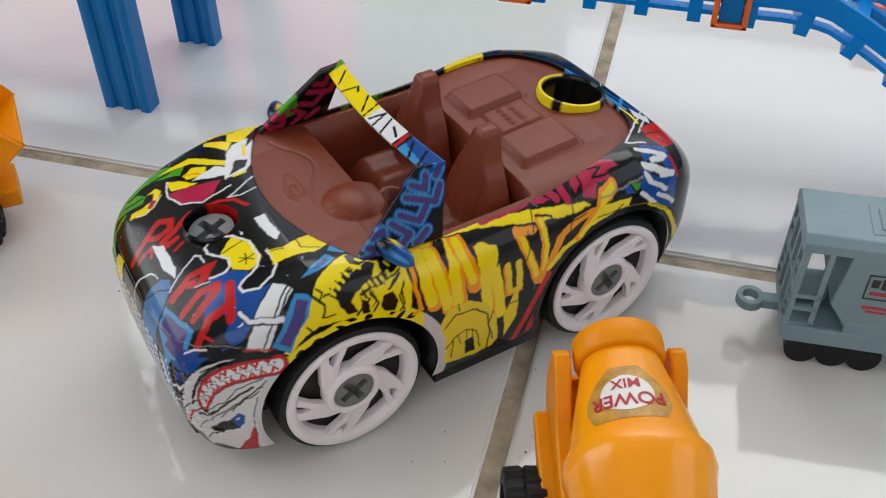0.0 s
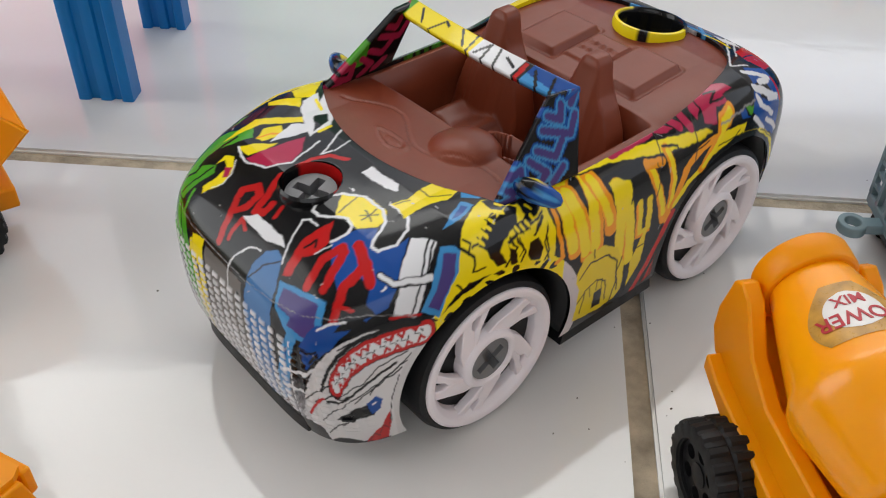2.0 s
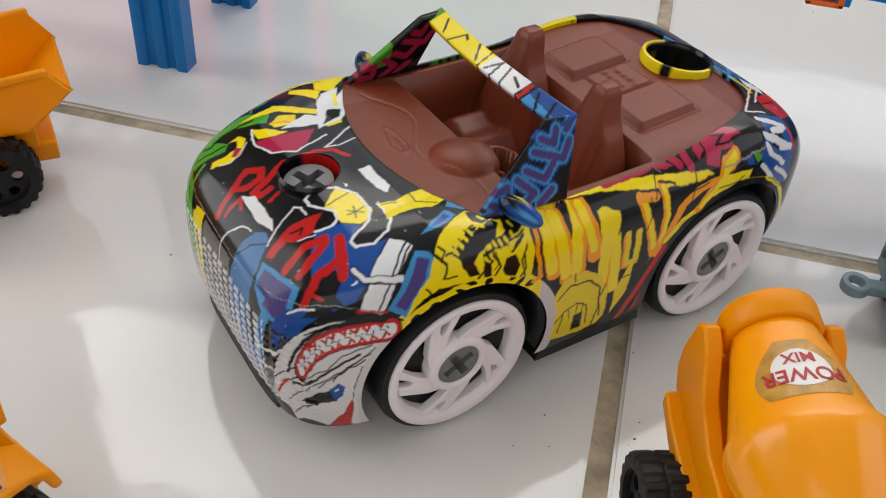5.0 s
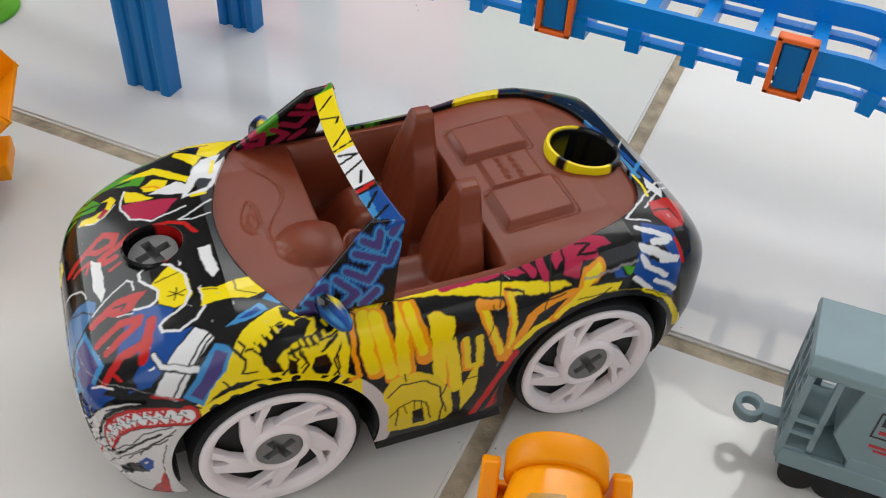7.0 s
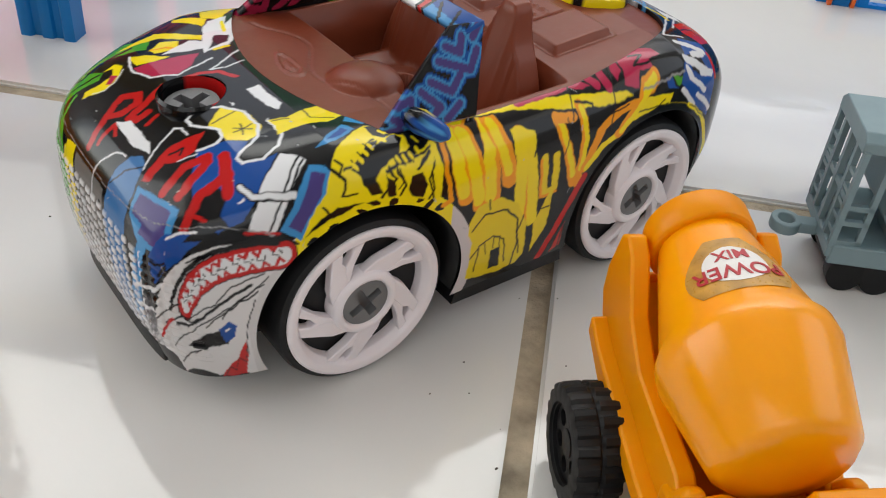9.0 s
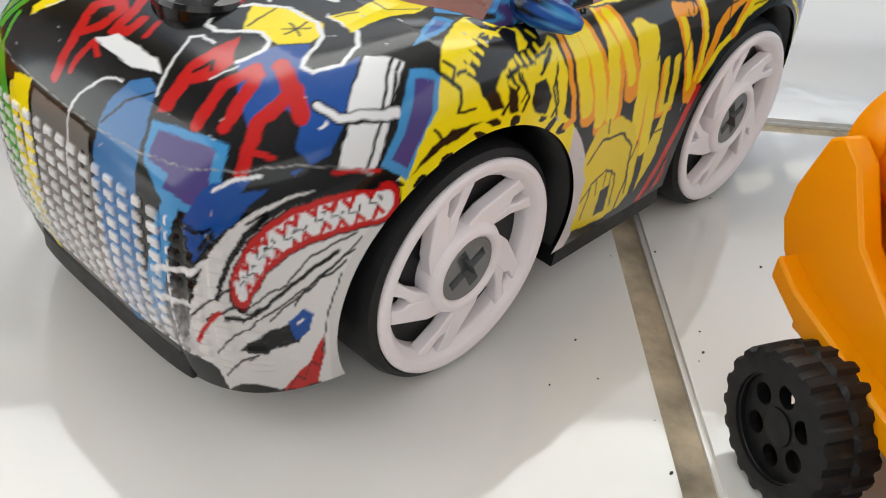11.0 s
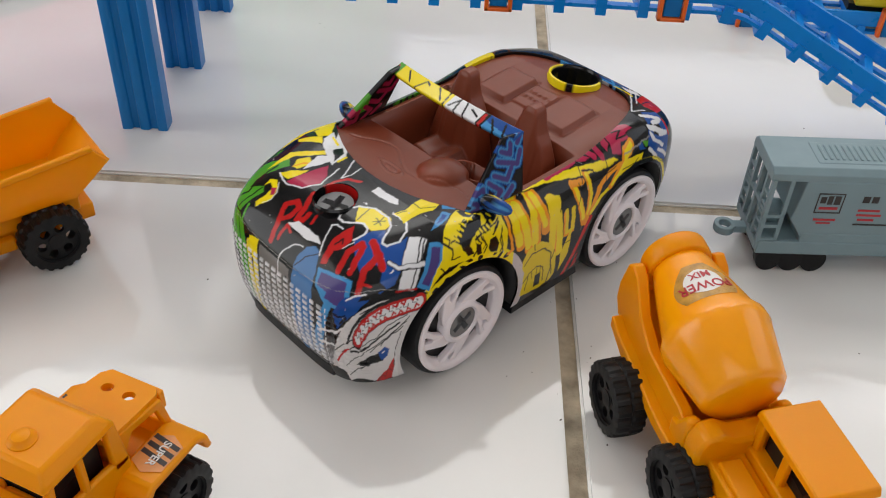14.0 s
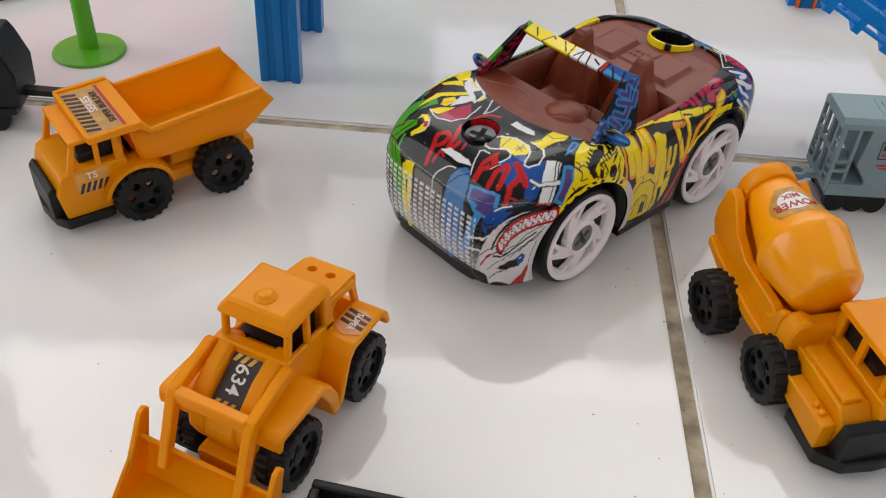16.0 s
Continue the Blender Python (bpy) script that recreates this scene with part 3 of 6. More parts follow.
for k in range(10):           # two rows of uneven teeth with dark specks between them
    u, v = 90.3 - 3.05 * k + 0.4 * math.sin(k * 2.7), 45.8 + 0.045 * k * k + 0.3 * math.sin(k * 1.9)
    line(RED, 0.8, u + 0.9, v - 2.3, u + 0.1, v - 1.1, u - 0.8, v - 2.2)
    line(RED, 0.7, u + 0.2, v + 2.3, u - 0.9, v + 1.0, u - 1.6, v + 2.2)
    line(INK, 0.25, u + 0.2, v - 1.0, u + 0.5, v - 0.2, u - 0.6, v + 0.2, u - 0.9, v + 0.9)
    line(INK, 0.4, u - 1.2, v - 0.7 + 0.5 * (k % 3), u - 1.5, v - 0.4 + 0.4 * (k % 2))
line(INK, 1.3, 97.5, 41.5, 92.0, 41.2, 84.0, 41.4, 76.0, 42.0, 68.0, 43.9, 61.5, 46.5)
line(INK, 0.8, 99.0, 45.0, 95.0, 50.0, 88.0, 53.2, 80.0, 54.0, 70.0, 53.8)
line(INK, 0.4, 107.2, 44.2, 94.8, 52.1, 85.4, 55.4, 77.1, 56.2, 66.9, 54.9)
line(INK, 0.4, 110.1, 47.5, 95.7, 57.7)
line(INK, 0.4, 70.1, 57.5, 75.3, 63.5, 78.0, 69.7)
line(INK, 0.5, 82.8, 40.1, 76.8, 41.8, 71.7, 43.2)
line(INK, 0.5, 103.7, 39.1, 96.0, 46.0, 91.2, 52.1)
line(INK, 0.4, 92.5, 49.6, 81.7, 53.2, 75.4, 51.9, 66.1, 52.4)
line(INK, 0.4, 88.4, 55.7, 77.3, 56.8, 69.8, 55.3, 65.3, 53.7)
line(INK, 0.5, 81.7, 57.2, 75.1, 55.9, 72.7, 56.6, 68.7, 56.1)
fill(INK, 101.1, 51.6, 91.8, 56.0, 79.2, 61.7, 83.7, 63.8, 94.0, 58.7)
fill(BLU, 84.5, 58.9, 79.9, 59.1, 77.9, 61.1, 79.9, 63.5, 84.1, 63.0)
line(WHT, 0.5, 82.1, 60.5, 80.6, 60.8)
fill(RED, 93.6, 68.1, 82.1, 68.8, 76.7, 65.9, 78.0, 69.9, 81.4, 73.8, 88.2, 71.3)
line(INK, 0.3, 91.6, 69.2, 87.4, 68.7, 85.5, 71.0, 82.1, 68.8, 79.8, 71.2, 77.6, 68.0)
line(RED, 1.0, 109.3, 36.7, 103.2, 40.4, 98.8, 43.4)
line(INK, 0.5, 107.6, 32.6, 97.3, 41.5, 93.2, 44.1)
line(INK, 1.0, 93.0, 34.1, 88.4, 36.0, 84.6, 38.4)
fill(BLU, 87.9, 32.6, 79.4, 36.3, 76.1, 38.3, 84.6, 38.4, 88.9, 36.6)
fill(YEL, 56.0, 47.4, 51.9, 41.5, 48.0, 38.0, 45.3, 34.8, 40.3, 31.9, 35.6, 29.8, 29.7, 33.5, 24.2, 35.8, 22.7, 37.2, 23.5, 42.5, 25.2, 49.4, 27.1, 48.7, 35.5, 45.1, 43.2, 44.3, 50.4, 45.7, 56.2, 48.1)
fill(INK, 41.7, 38.9, 38.9, 36.1, 34.7, 34.9, 32.7, 35.8, 33.2, 37.9, 37.2, 39.2, 38.7, 40.0, 37.4, 43.8, 40.3, 43.1, 41.5, 39.9)
fill(INK, 31.6, 44.8, 30.4, 41.5, 27.9, 41.4, 26.8, 45.0, 28.3, 47.9, 31.0, 46.6)
fill(INK, 33.3, 34.7, 31.0, 33.6, 29.8, 34.7, 32.2, 37.9, 34.5, 38.3)
line(INK, 0.35, 44.6, 37.9, 42.5, 37.8, 40.7, 36.8, 39.3, 36.6, 38.1, 35.0, 35.8, 34.1)
line(INK, 0.3, 42.7, 37.0, 42.0, 38.4)
line(INK, 0.3, 40.7, 36.0, 40.0, 37.6)
line(INK, 0.3, 38.7, 34.8, 38.0, 36.6)
line(INK, 0.4, 36.0, 39.4, 31.0, 38.9, 26.6, 38.2, 23.5, 36.9)
line(INK, 0.3, 33.4, 38.2, 33.3, 39.4)
line(INK, 0.3, 31.7, 38.0, 31.4, 39.2)
line(INK, 0.3, 29.6, 37.7, 29.4, 39.0)
line(INK, 0.5, 28.7, 33.5, 28.7, 37.4, 30.6, 38.1)
line(INK, 0.5, 26.5, 34.7, 25.8, 37.0)
line(INK, 0.5, 23.5, 38.2, 26.3, 43.6, 25.6, 49.6)
line(INK, 0.6, 38.0, 44.6, 34.1, 40.9, 35.2, 39.1)
line(INK, 0.5, 47.3, 36.5, 45.0, 38.9, 46.5, 41.1, 43.3, 41.6)
line(INK, 0.5, 50.7, 42.1, 49.0, 45.4, 44.7, 44.5)
fill(INK, 47.7, 43.4, 41.9, 44.3, 46.6, 44.9, 51.3, 46.0)
line(INK, 0.6, 33.6, 45.5, 32.1, 43.6, 33.4, 39.7)
fill(INK, 35.8, 30.2, 33.7, 30.7, 28.9, 33.5, 29.0, 34.2, 31.0, 33.8, 33.2, 34.3, 35.4, 33.1)
fill(INK, 28.4, 33.5, 24.0, 35.3, 23.5, 36.2, 27.7, 37.5, 29.1, 36.4)
fill(INK, 33.8, 37.6, 30.3, 37.4, 25.6, 35.8, 24.6, 36.7, 28.8, 38.5, 33.1, 39.0)
fill(INK, 43.2, 38.2, 40.9, 37.0, 37.3, 34.8, 35.3, 34.4, 37.4, 36.8, 40.1, 38.3, 41.8, 39.1)
line(YEL, 0.8, 42.5, 37.7, 42.0, 38.1)
line(YEL, 0.8, 40.9, 37.0, 40.4, 37.5)
line(YEL, 0.8, 39.3, 36.2, 38.9, 36.8)
line(YEL, 0.8, 37.8, 35.2, 37.3, 35.9)
line(YEL, 0.8, 32.8, 38.3, 32.5, 38.7)
line(YEL, 0.8, 31.2, 38.1, 31.0, 38.6)
line(YEL, 0.8, 29.6, 37.9, 29.3, 38.4)
line(YEL, 0.8, 27.7, 37.3, 27.4, 37.9)
line(YEL, 0.7, 33.5, 32.3, 32.7, 33.2)
line(YEL, 0.7, 32.1, 33.1, 30.9, 33.6)
line(YEL, 0.7, 27.4, 35.2, 26.8, 36.0)
fill(INK, 36.2, 39.7, 34.6, 41.6, 34.5, 45.3, 36.5, 44.9, 36.6, 42.6)
line(INK, 0.6, 24.8, 38.0, 27.2, 39.4, 28.8, 40.3)
line(INK, 0.4, 45.7, 35.9, 44.7, 37.3, 45.9, 38.2)
line(INK, 0.4, 32.8, 39.8, 32.5, 42.5, 33.8, 43.8)
line(INK, 0.5, 25.6, 42.6, 25.3, 46.5, 26.8, 48.9)
fill(INK, 55.8, 47.9, 51.4, 44.6, 47.8, 43.8, 50.6, 45.8, 54.6, 47.4)
line(ORG, 1.2, 20.9, 35.1, 21.9, 43.2, 21.0, 51.2, 23.0, 51.9)
line(YEL, 1.4, 23.5, 37.3, 23.3, 42.6, 24.8, 50.4)
fill(ORG, 11.5, 33.5, 10.0, 33.6, 12.6, 33.5, 15.7, 36.4, 18.9, 40.6, 18.8, 36.2, 20.4, 34.0)
fill(YEL, 11.9, 33.5, 10.9, 33.5, 13.3, 33.5, 16.6, 36.1, 18.6, 38.5, 18.3, 35.7, 19.8, 33.6)
line(ORG, 4.2, 17.9, 35.8, 18.4, 44.6, 17.1, 51.9)
line(YEL, 3.1, 18.3, 35.7, 18.8, 44.5, 17.6, 50.7)
line(ORG, 4.2, 15.3, 36.5, 13.9, 48.4, 12.9, 54.7)
line(YEL, 3.1, 15.7, 36.4, 14.5, 47.8, 13.4, 53.7)
line(ORG, 4.2, 8.6, 34.5, 10.3, 44.2, 9.6, 55.1)
line(YEL, 3.1, 9.0, 34.9, 10.8, 44.0, 10.3, 53.8)
line(ORG, 4.2, 7.9, 35.2, 6.5, 41.9, 5.2, 51.1)
line(YEL, 2.3, 7.9, 35.8, 7.1, 41.7, 5.7, 49.0)
line(ORG, 4.2, 1.6, 40.0, 1.3, 51.7, 0.5, 64.0)
line(YEL, 3.3, 2.0, 39.8, 1.9, 51.5, 1.1, 63.8)
fill(YEL, 3.7, 38.1, 1.0, 38.0, -2.5, 39.7, -2.0, 46.9, 3.8, 44.9)
line(YEL, 3.1, -0.4, 45.7, -2.2, 57.1, -3.0, 64.7)
line(OLV, 2.0, -4.7, 48.4, -5.5, 58.5, -8.7, 57.8, -8.2, 48.8)
line(ORG, 0.8, -3.7, 48.9, -4.6, 59.1, -9.2, 59.0)
line(INK, 0.4, -2.5, 44.6, -7.3, 42.8, -12.5, 44.1)
line(INK, 0.4, -2.5, 44.6, -1.5, 47.1)
line(ORG, 2.7, -9.2, 39.0, -10.4, 44.8, -14.5, 58.2)
line(YEL, 1.6, -9.7, 39.6, -11.0, 46.0, -14.1, 56.0)
line(ORG, 2.5, -9.5, 39.0, -13.6, 39.8)
fill(YEL, 12.6, 33.5, 5.5, 33.5, -3.0, 33.6, -14.3, 35.3, -30.6, 39.1, -31.9, 39.8, -24.8, 39.7, -13.0, 38.1, 0.8, 35.1, 10.6, 33.9)
line(INK, 0.4, 10.6, 33.8, 0.8, 35.1, -13.0, 38.2, -24.8, 39.9)
line(ORG, 2.3, -16.3, 37.8, -16.7, 45.3, -15.8, 58.7)
line(YEL, 1.4, -16.6, 38.4, -17.2, 47.5, -16.3, 54.9)
line(INK, 0.5, -15.7, 37.0, -20.0, 38.5, -17.9, 45.8)
line(ORG, 2.5, -17.6, 55.1, -21.9, 45.4, -27.6, 42.2, -32.8, 41.4)
line(YEL, 1.7, -18.3, 55.3, -22.6, 50.6, -26.4, 49.2, -26.3, 49.3)
line(INK, 0.5, -18.6, 46.5, -23.6, 42.6, -30.1, 41.2)
fill(YEL, -34.1, 40.7, -45.4, 41.9, -44.6, 44.7, -40.6, 44.5, -35.7, 44.8, -31.6, 42.7)
fill(YEL, -31.6, 43.7, -40.1, 44.5, -47.0, 45.0, -41.0, 44.5, -31.6, 46.4)
line(INK, 0.4, -29.9, 44.6, -35.7, 44.4, -43.9, 44.6)
line(INK, 0.4, -40.6, 44.5, -42.5, 43.0)
line(ORG, 2.7, -27.4, 48.5, -31.5, 44.2, -36.2, 39.3, -39.8, 38.4)
line(YEL, 1.6, -28.1, 48.1, -32.4, 44.6, -36.3, 39.7, -39.4, 38.7)
fill(OLV, 14.6, 67.3, 15.6, 59.4, 13.2, 55.5, 7.2, 55.1, 1.9, 58.4, -1.6, 64.9, -2.8, 74.0, -0.9, 75.8, 3.9, 76.4, 12.9, 75.4, 14.5, 74.7)
line(INK, 0.5, 14.2, 61.7, 11.1, 58.4, 5.0, 59.1, 1.4, 62.8, 0.2, 70.5, 0.7, 75.9)
line(INK, 0.4, 11.8, 66.9, 8.2, 65.2, 4.6, 67.2, 3.1, 73.9)
fill(INK, 8.2, 69.4, 5.5, 69.1, 4.4, 74.6, 7.6, 74.6)
line(INK, 0.3, 10.2, 66.3, 9.6, 69.6)
line(INK, 0.3, 7.7, 65.8, 7.4, 68.9)
line(INK, 0.3, 5.9, 66.2, 5.5, 69.3)
line(INK, 0.4, 14.0, 69.5, 11.8, 67.3, 12.1, 73.6)
line(INK, 0.4, -0.5, 62.4, 0.8, 67.0, -1.1, 73.2)
line(INK, 0.4, 10.2, 54.8, 10.0, 57.5)
fill(OLV, -4.0, 66.0, -8.6, 55.8, -8.3, 67.9, -4.9, 74.3)
line(INK, 0.4, -5.2, 62.4, -8.1, 62.6)
line(RED, 2.0, -8.6, 77.1, -13.2, 66.8, -18.0, 57.6)
fill(RED, -12.0, 77.1, -14.4, 69.3, -14.9, 76.0)
line(INK, 0.4, -14.2, 76.9, -14.4, 69.9)
line(PNK, 1.8, 18.4, 57.5, 15.1, 65.1, 15.0, 76.2)
line(MAG, 1.8, -1.3, 33.7, -8.0, 33.6, -14.8, 33.5)
fill(MAG, -13.8, 33.5, -19.8, 33.4, -20.0, 33.3, -21.5, 35.1, -19.0, 35.4, -15.3, 33.5)
line(MAG, 2.0, -22.3, 33.3, -23.2, 35.8)
line(MAG, 2.0, -25.9, 33.1, -25.5, 35.0, -26.0, 37.2)
fill(MAG, -28.9, 32.9, -39.7, 31.5, -42.8, 32.8, -43.7, 34.8, -39.7, 35.3, -39.7, 37.2, -35.7, 36.8, -33.9, 39.3, -30.3, 38.1, -31.6, 34.8, -28.6, 36.9, -28.5, 34.7)
line(INK, 0.6, -35.4, 32.8, -38.8, 33.5, -34.8, 35.5, -39.4, 36.0)
line(INK, 0.5, -31.7, 32.7, -31.1, 35.8)
fill(MAG, -103.8, -36.5, -101.5, -22.2, -104.9, -14.6, -108.5, -16.9, -108.6, -24.4, -109.5, -29.8, -107.2, -32.8)
line(WHT, 0.5, -58.6, 25.5, -104.5, -11.7, -107.6, -15.7, -50.9, 29.1, -57.5, 29.9)
fill(BLU, -54.4, 30.6, -62.9, 31.7, -65.2, 42.2, -66.1, 51.6, -52.8, 46.6, -48.6, 39.8, -51.7, 36.7)
fill(INK, -53.2, 35.5, -58.7, 35.5, -61.8, 39.6, -53.7, 38.2)
line(WHT, 1.5, -52.5, 32.0, -61.3, 34.2)
line(WHT, 1.6, -51.8, 36.5, -63.2, 38.5)
line(WHT, 1.4, -55.4, 35.5, -60.1, 34.8)
line(WHT, 1.6, -51.8, 38.4, -60.1, 43.9)
line(WHT, 1.5, -49.2, 41.8, -55.3, 47.4)
line(WHT, 1.4, -57.4, 38.4, -63.0, 39.5)
line(WHT, 1.4, -56.3, 44.6, -65.9, 49.4)
fill(GRN, -45.4, 39.0, -49.1, 39.2, -47.7, 40.5)
fill(BLU, -42.8, 39.1, -45.3, 39.3, -47.4, 41.2, -43.4, 40.0)
fill(RED, -60.7, 23.6, -74.6, 19.5, -67.3, 30.8, -62.8, 31.9, -59.8, 28.4)
line(INK, 0.5, -60.6, 26.6, -65.9, 25.7, -66.7, 28.7)
line(RED, 1.2, -63.0, 34.6, -65.7, 40.4)
fill(OLV, -47.0, 45.0, -52.8, 46.6, -62.2, 50.6, -74.7, 58.0, -86.6, 61.2, -75.8, 62.8, -64.8, 53.1, -53.0, 46.8)
line(YEL, 1.2, -52.8, 46.7, -62.3, 51.5, -70.7, 57.7)
line(INK, 0.3, -53.4, 46.9, -56.0, 48.0, -60.5, 50.5, -63.1, 51.5)
fill(WHT, -65.3, 13.2, -67.6, 19.0, -66.1, 22.0, -63.6, 17.9)
line(SKY, 1.3, -61.9, -13.0, -63.4, 0.4, -63.8, 13.2)
line(BLU, 1.6, -62.8, -9.8, -65.2, 2.1, -66.6, 14.7)
line(SKY, 1.1, -94.8, -35.1, -97.0, -22.7, -62.0, 12.7)
line(WHT, 0.3, -93.8, -36.2, -62.5, 3.6, -62.3, 9.9)
line(YEL, 0.8, -62.4, 12.5, -62.9, 16.1, -62.0, 21.1)
fill(YEL, -62.3, -44.2, -64.9, -42.4, -71.4, -43.9, -81.9, -42.8, -78.1, -47.7, -69.3, -47.7)
line(INK, 0.4, -65.6, -44.2, -70.8, -45.3, -75.9, -46.9)
fill(YEL, -95.8, -41.6, -97.0, -28.9, -100.4, -19.5, -101.3, -35.6)
line(SEA, 0.35, -16.1, 33.5, -14.8, 36.8, -13.5, 40.5)
line(SEA, 0.35, -29.1, 32.9, -27.0, 36.9, -24.2, 47.1)
line(GRY, 0.25, -35.2, 39.7, -41.0, 39.5, -50.3, 38.6)
line(SEA, 0.3, -10.2, 50.6, -11.9, 45.4, -12.2, 39.2)
fill(GRN, -1.1, -33.5, -12.8, -35.8, -18.1, -34.8, -8.2, -33.5)
fill(GRN, 5.8, -33.5, -1.5, -34.3, 0.7, -33.5)
fill(YEL, -29.7, -32.8, -42.8, -30.9, -48.3, -42.8, -36.2, -42.8)
line(BLU, 1.0, -50.7, -42.4, -60.4, -41.5)
line(GRY, 0.22, 84.1, -29.8, 86.4, -19.6, 87.3, -9.1, 87.7, 4.2, 86.1, 16.2, 83.6, 25.1, 78.5, 32.6, 69.8, 38.1, 61.4, 44.4)
# chips and fine scratches in the print
random.seed(5)
for k in range(150):
    u, v = random.uniform(-70, 100), random.choice((-1, 1)) * random.uniform(8, 62)
    w, t = random.uniform(0.2, 1.3), random.uniform(0, 6.28)
    line((0.45, 0.44, 0.44), random.uniform(0.10, 0.28), u, v, u + w * math.cos(t), v + w * math.sin(t))
# worn pale blocks of the grille
cell = np.sin(np.floor((P[:, 2] * 1000 + 25 * np.abs(P[:, 1])) / 2.3) * 12.9 + np.floor(P[:, 1] * 1000 / 3.2) * 78.2) * 43758.5
cell -= np.floor(cell)
pale = nose * brick * (np.abs(P[:, 1] + 0.004) < 0.027) * (0.60 + 0.40 * cell)
worn = nose * np.clip((0.0285 - P[:, 2]) / 0.012, 0, 1) * (np.abs(P[:, 1]) < 0.026) * (0.62 + 0.3 * np.sin(cp * 1.9 + np.sin(cq * 1.3)) * np.sin(cq * 2.3))
for amount, tone in ((worn, (0.52, 0.51, 0.53)), (pale, (0.74, 0.74, 0.76))):
    w = np.clip(amount, 0, 1)[:, None]
    ink = ink * (1 - w) + np.array(tone) * w

q = np.arange(NU)[:, None] * NV + np.arange(NV - 1)[None, :]
q2 = ((np.arange(NU) + 1) % NU)[:, None] * NV + np.arange(NV - 1)[None, :]
F = np.stack((q, q2, q2 + 1, q + 1), -1).reshape(-1, 4)
F = F[keep[F].all(1)]
used = np.unique(F)
remap = np.zeros(len(P), int)
remap[used] = np.arange(len(used))
me = bpy.data.meshes.new("shell")
me.from_pydata(P[used].tolist(), [], remap[F][:, ::-1].tolist())
me.materials.append(M_LIVERY)
at = me.color_attributes.new("livery", "FLOAT_COLOR", "POINT")
at.data.foreach_set("color", np.concatenate((ink[used], np.ones((len(used), 1))), 1).ravel())
me.shade_smooth()
shell = new("shell", me)
shell.parent = car
shell["label"] = "glossy shell printed with graffiti letters in yellow, red and blue"


def printed(ob, paint):
    """Colours a part of the shell by a function of its local place."""
    at = ob.data.color_attributes.new("livery", "FLOAT_COLOR", "POINT")
    for i, v in enumerate(ob.data.vertices):
        at.data[i].color = (*paint(*v.co), 1)
    return ob


# -- brown interior, one moulded insert --
STEP = 0.00045
gx, gy = np.arange(-0.064, 0.045, STEP), np.arange(-0.035, 0.0351, STEP)
X, Y = np.meshgrid(gx, gy, indexing="ij")


def ease(v, lo, hi):
    t = np.clip((v - lo) / (hi - lo), 0, 1)
    return t * t * (3 - 2 * t)


surface = shell_z(X, Y) - 0.0013
Z = surface.copy()
well = ease(X, -0.0186, -0.0174) * (1 - ease(X, 0.0162, 0.0192)) * (1 - ease(np.abs(Y), 0.0300, 0.0310))
Z = Z * (1 - well) + 0.031 * well
for side in (1, -1):
    d = np.abs(Y - side * 0.0158)
    cushion = 0.0310 + 0.0105 * np.clip(1 - (d / 0.0134) ** 4, 0, 1) * ease(X, -0.030, -0.012) * (1 - ease(X, 0.004, 0.0155)) - 0.0008 * np.cos(d * 420) * (d < 0.0075)
    Z = np.where((d < 0.0134) & (X > -0.018) & (X < 0.0155), np.maximum(Z, cushion), Z)
    # shield-shaped backrest: narrow headrest, sloping shoulders, rounded wings, a thick spine behind
    ridge = np.interp(d, (0, 0.0018, 0.0030, 0.0038, 0.0050, 0.0075, 0.0100, 0.0118, 0.0130), (0.0680, 0.0678, 0.0665, 0.0630, 0.0595, 0.0560, 0.0500, 0.0430, 0.034))
    lean = -0.0118 + 0.16 * np.maximum(0, 0.068 - ridge)
    thick = 0.0046 + 0.10 * (0.068 - ridge)
    back = ridge - 3.4 * np.maximum(0, X - lean) - 9.0 * np.maximum(0, lean - thick - X) - 0.0012 * np.cos(d * 520) * (d < 0.006) * (X > lean)
    Z = np.where((X < 0.004) & (X > -0.0215), np.maximum(Z, np.where(back > 0.033, back, 0)), Z)
    panel = (1 - ease(np.abs(X + 0.0325), 0.0084, 0.0091)) * (1 - ease(np.abs(Y - side * 0.0140), 0.0062, 0.0069))
    Z += 0.0016 * panel
    Z -= 0.0004 * (np.abs(np.hypot(np.maximum(0, np.abs(X + 0.0325) - 0.0085), np.maximum(0, np.abs(Y - side * 0.0140) - 0.0063)) - 0.0014) < 0.0004)
Z += 0.0007 * (1 - ease(np.abs(X + 0.0330), 0.0066, 0.0070)) * (1 - ease(np.abs(Y), 0.0056, 0.0060))
slots = (np.abs(np.abs(X + 0.0330) - 0.0018) < 0.0008) & (np.abs(Y) < 0.0046) & (np.mod(Y * 1000 + X * 400, 2.4) < 1.3)
Z += 0.0006 * slots
cowl = 1 - ((Y - 0.0105) / 0.0086) ** 2 - ((X - 0.0230) / 0.0092) ** 2
Z = np.where((cowl > 0) & (X > 0.0158), np.maximum(Z, 0.0531 + 0.0042 * np.sqrt(np.maximum(cowl, 0))), Z)
wheel_rim = np.abs(np.hypot((Y - 0.0120) / 1.0, (X - 0.0110) * 1.7) - 0.0072) < 0.0009
Z = np.where(wheel_rim, np.maximum(Z, 0.0505), Z)
u, v = (Y + 0.0023) + (X - 0.0345) * 0.3, (X - 0.0345) - (Y + 0.0023) * 0.12
oval = np.hypot(u / 0.0058, v / (0.0019 + 0.12 * np.clip(u, -0.0058, 0.0058)))
Z += 0.00035 * ((np.abs(oval - 1) < 0.13) | (np.hypot((u - 0.0012) / 0.0026, v / 0.0009) < 1))
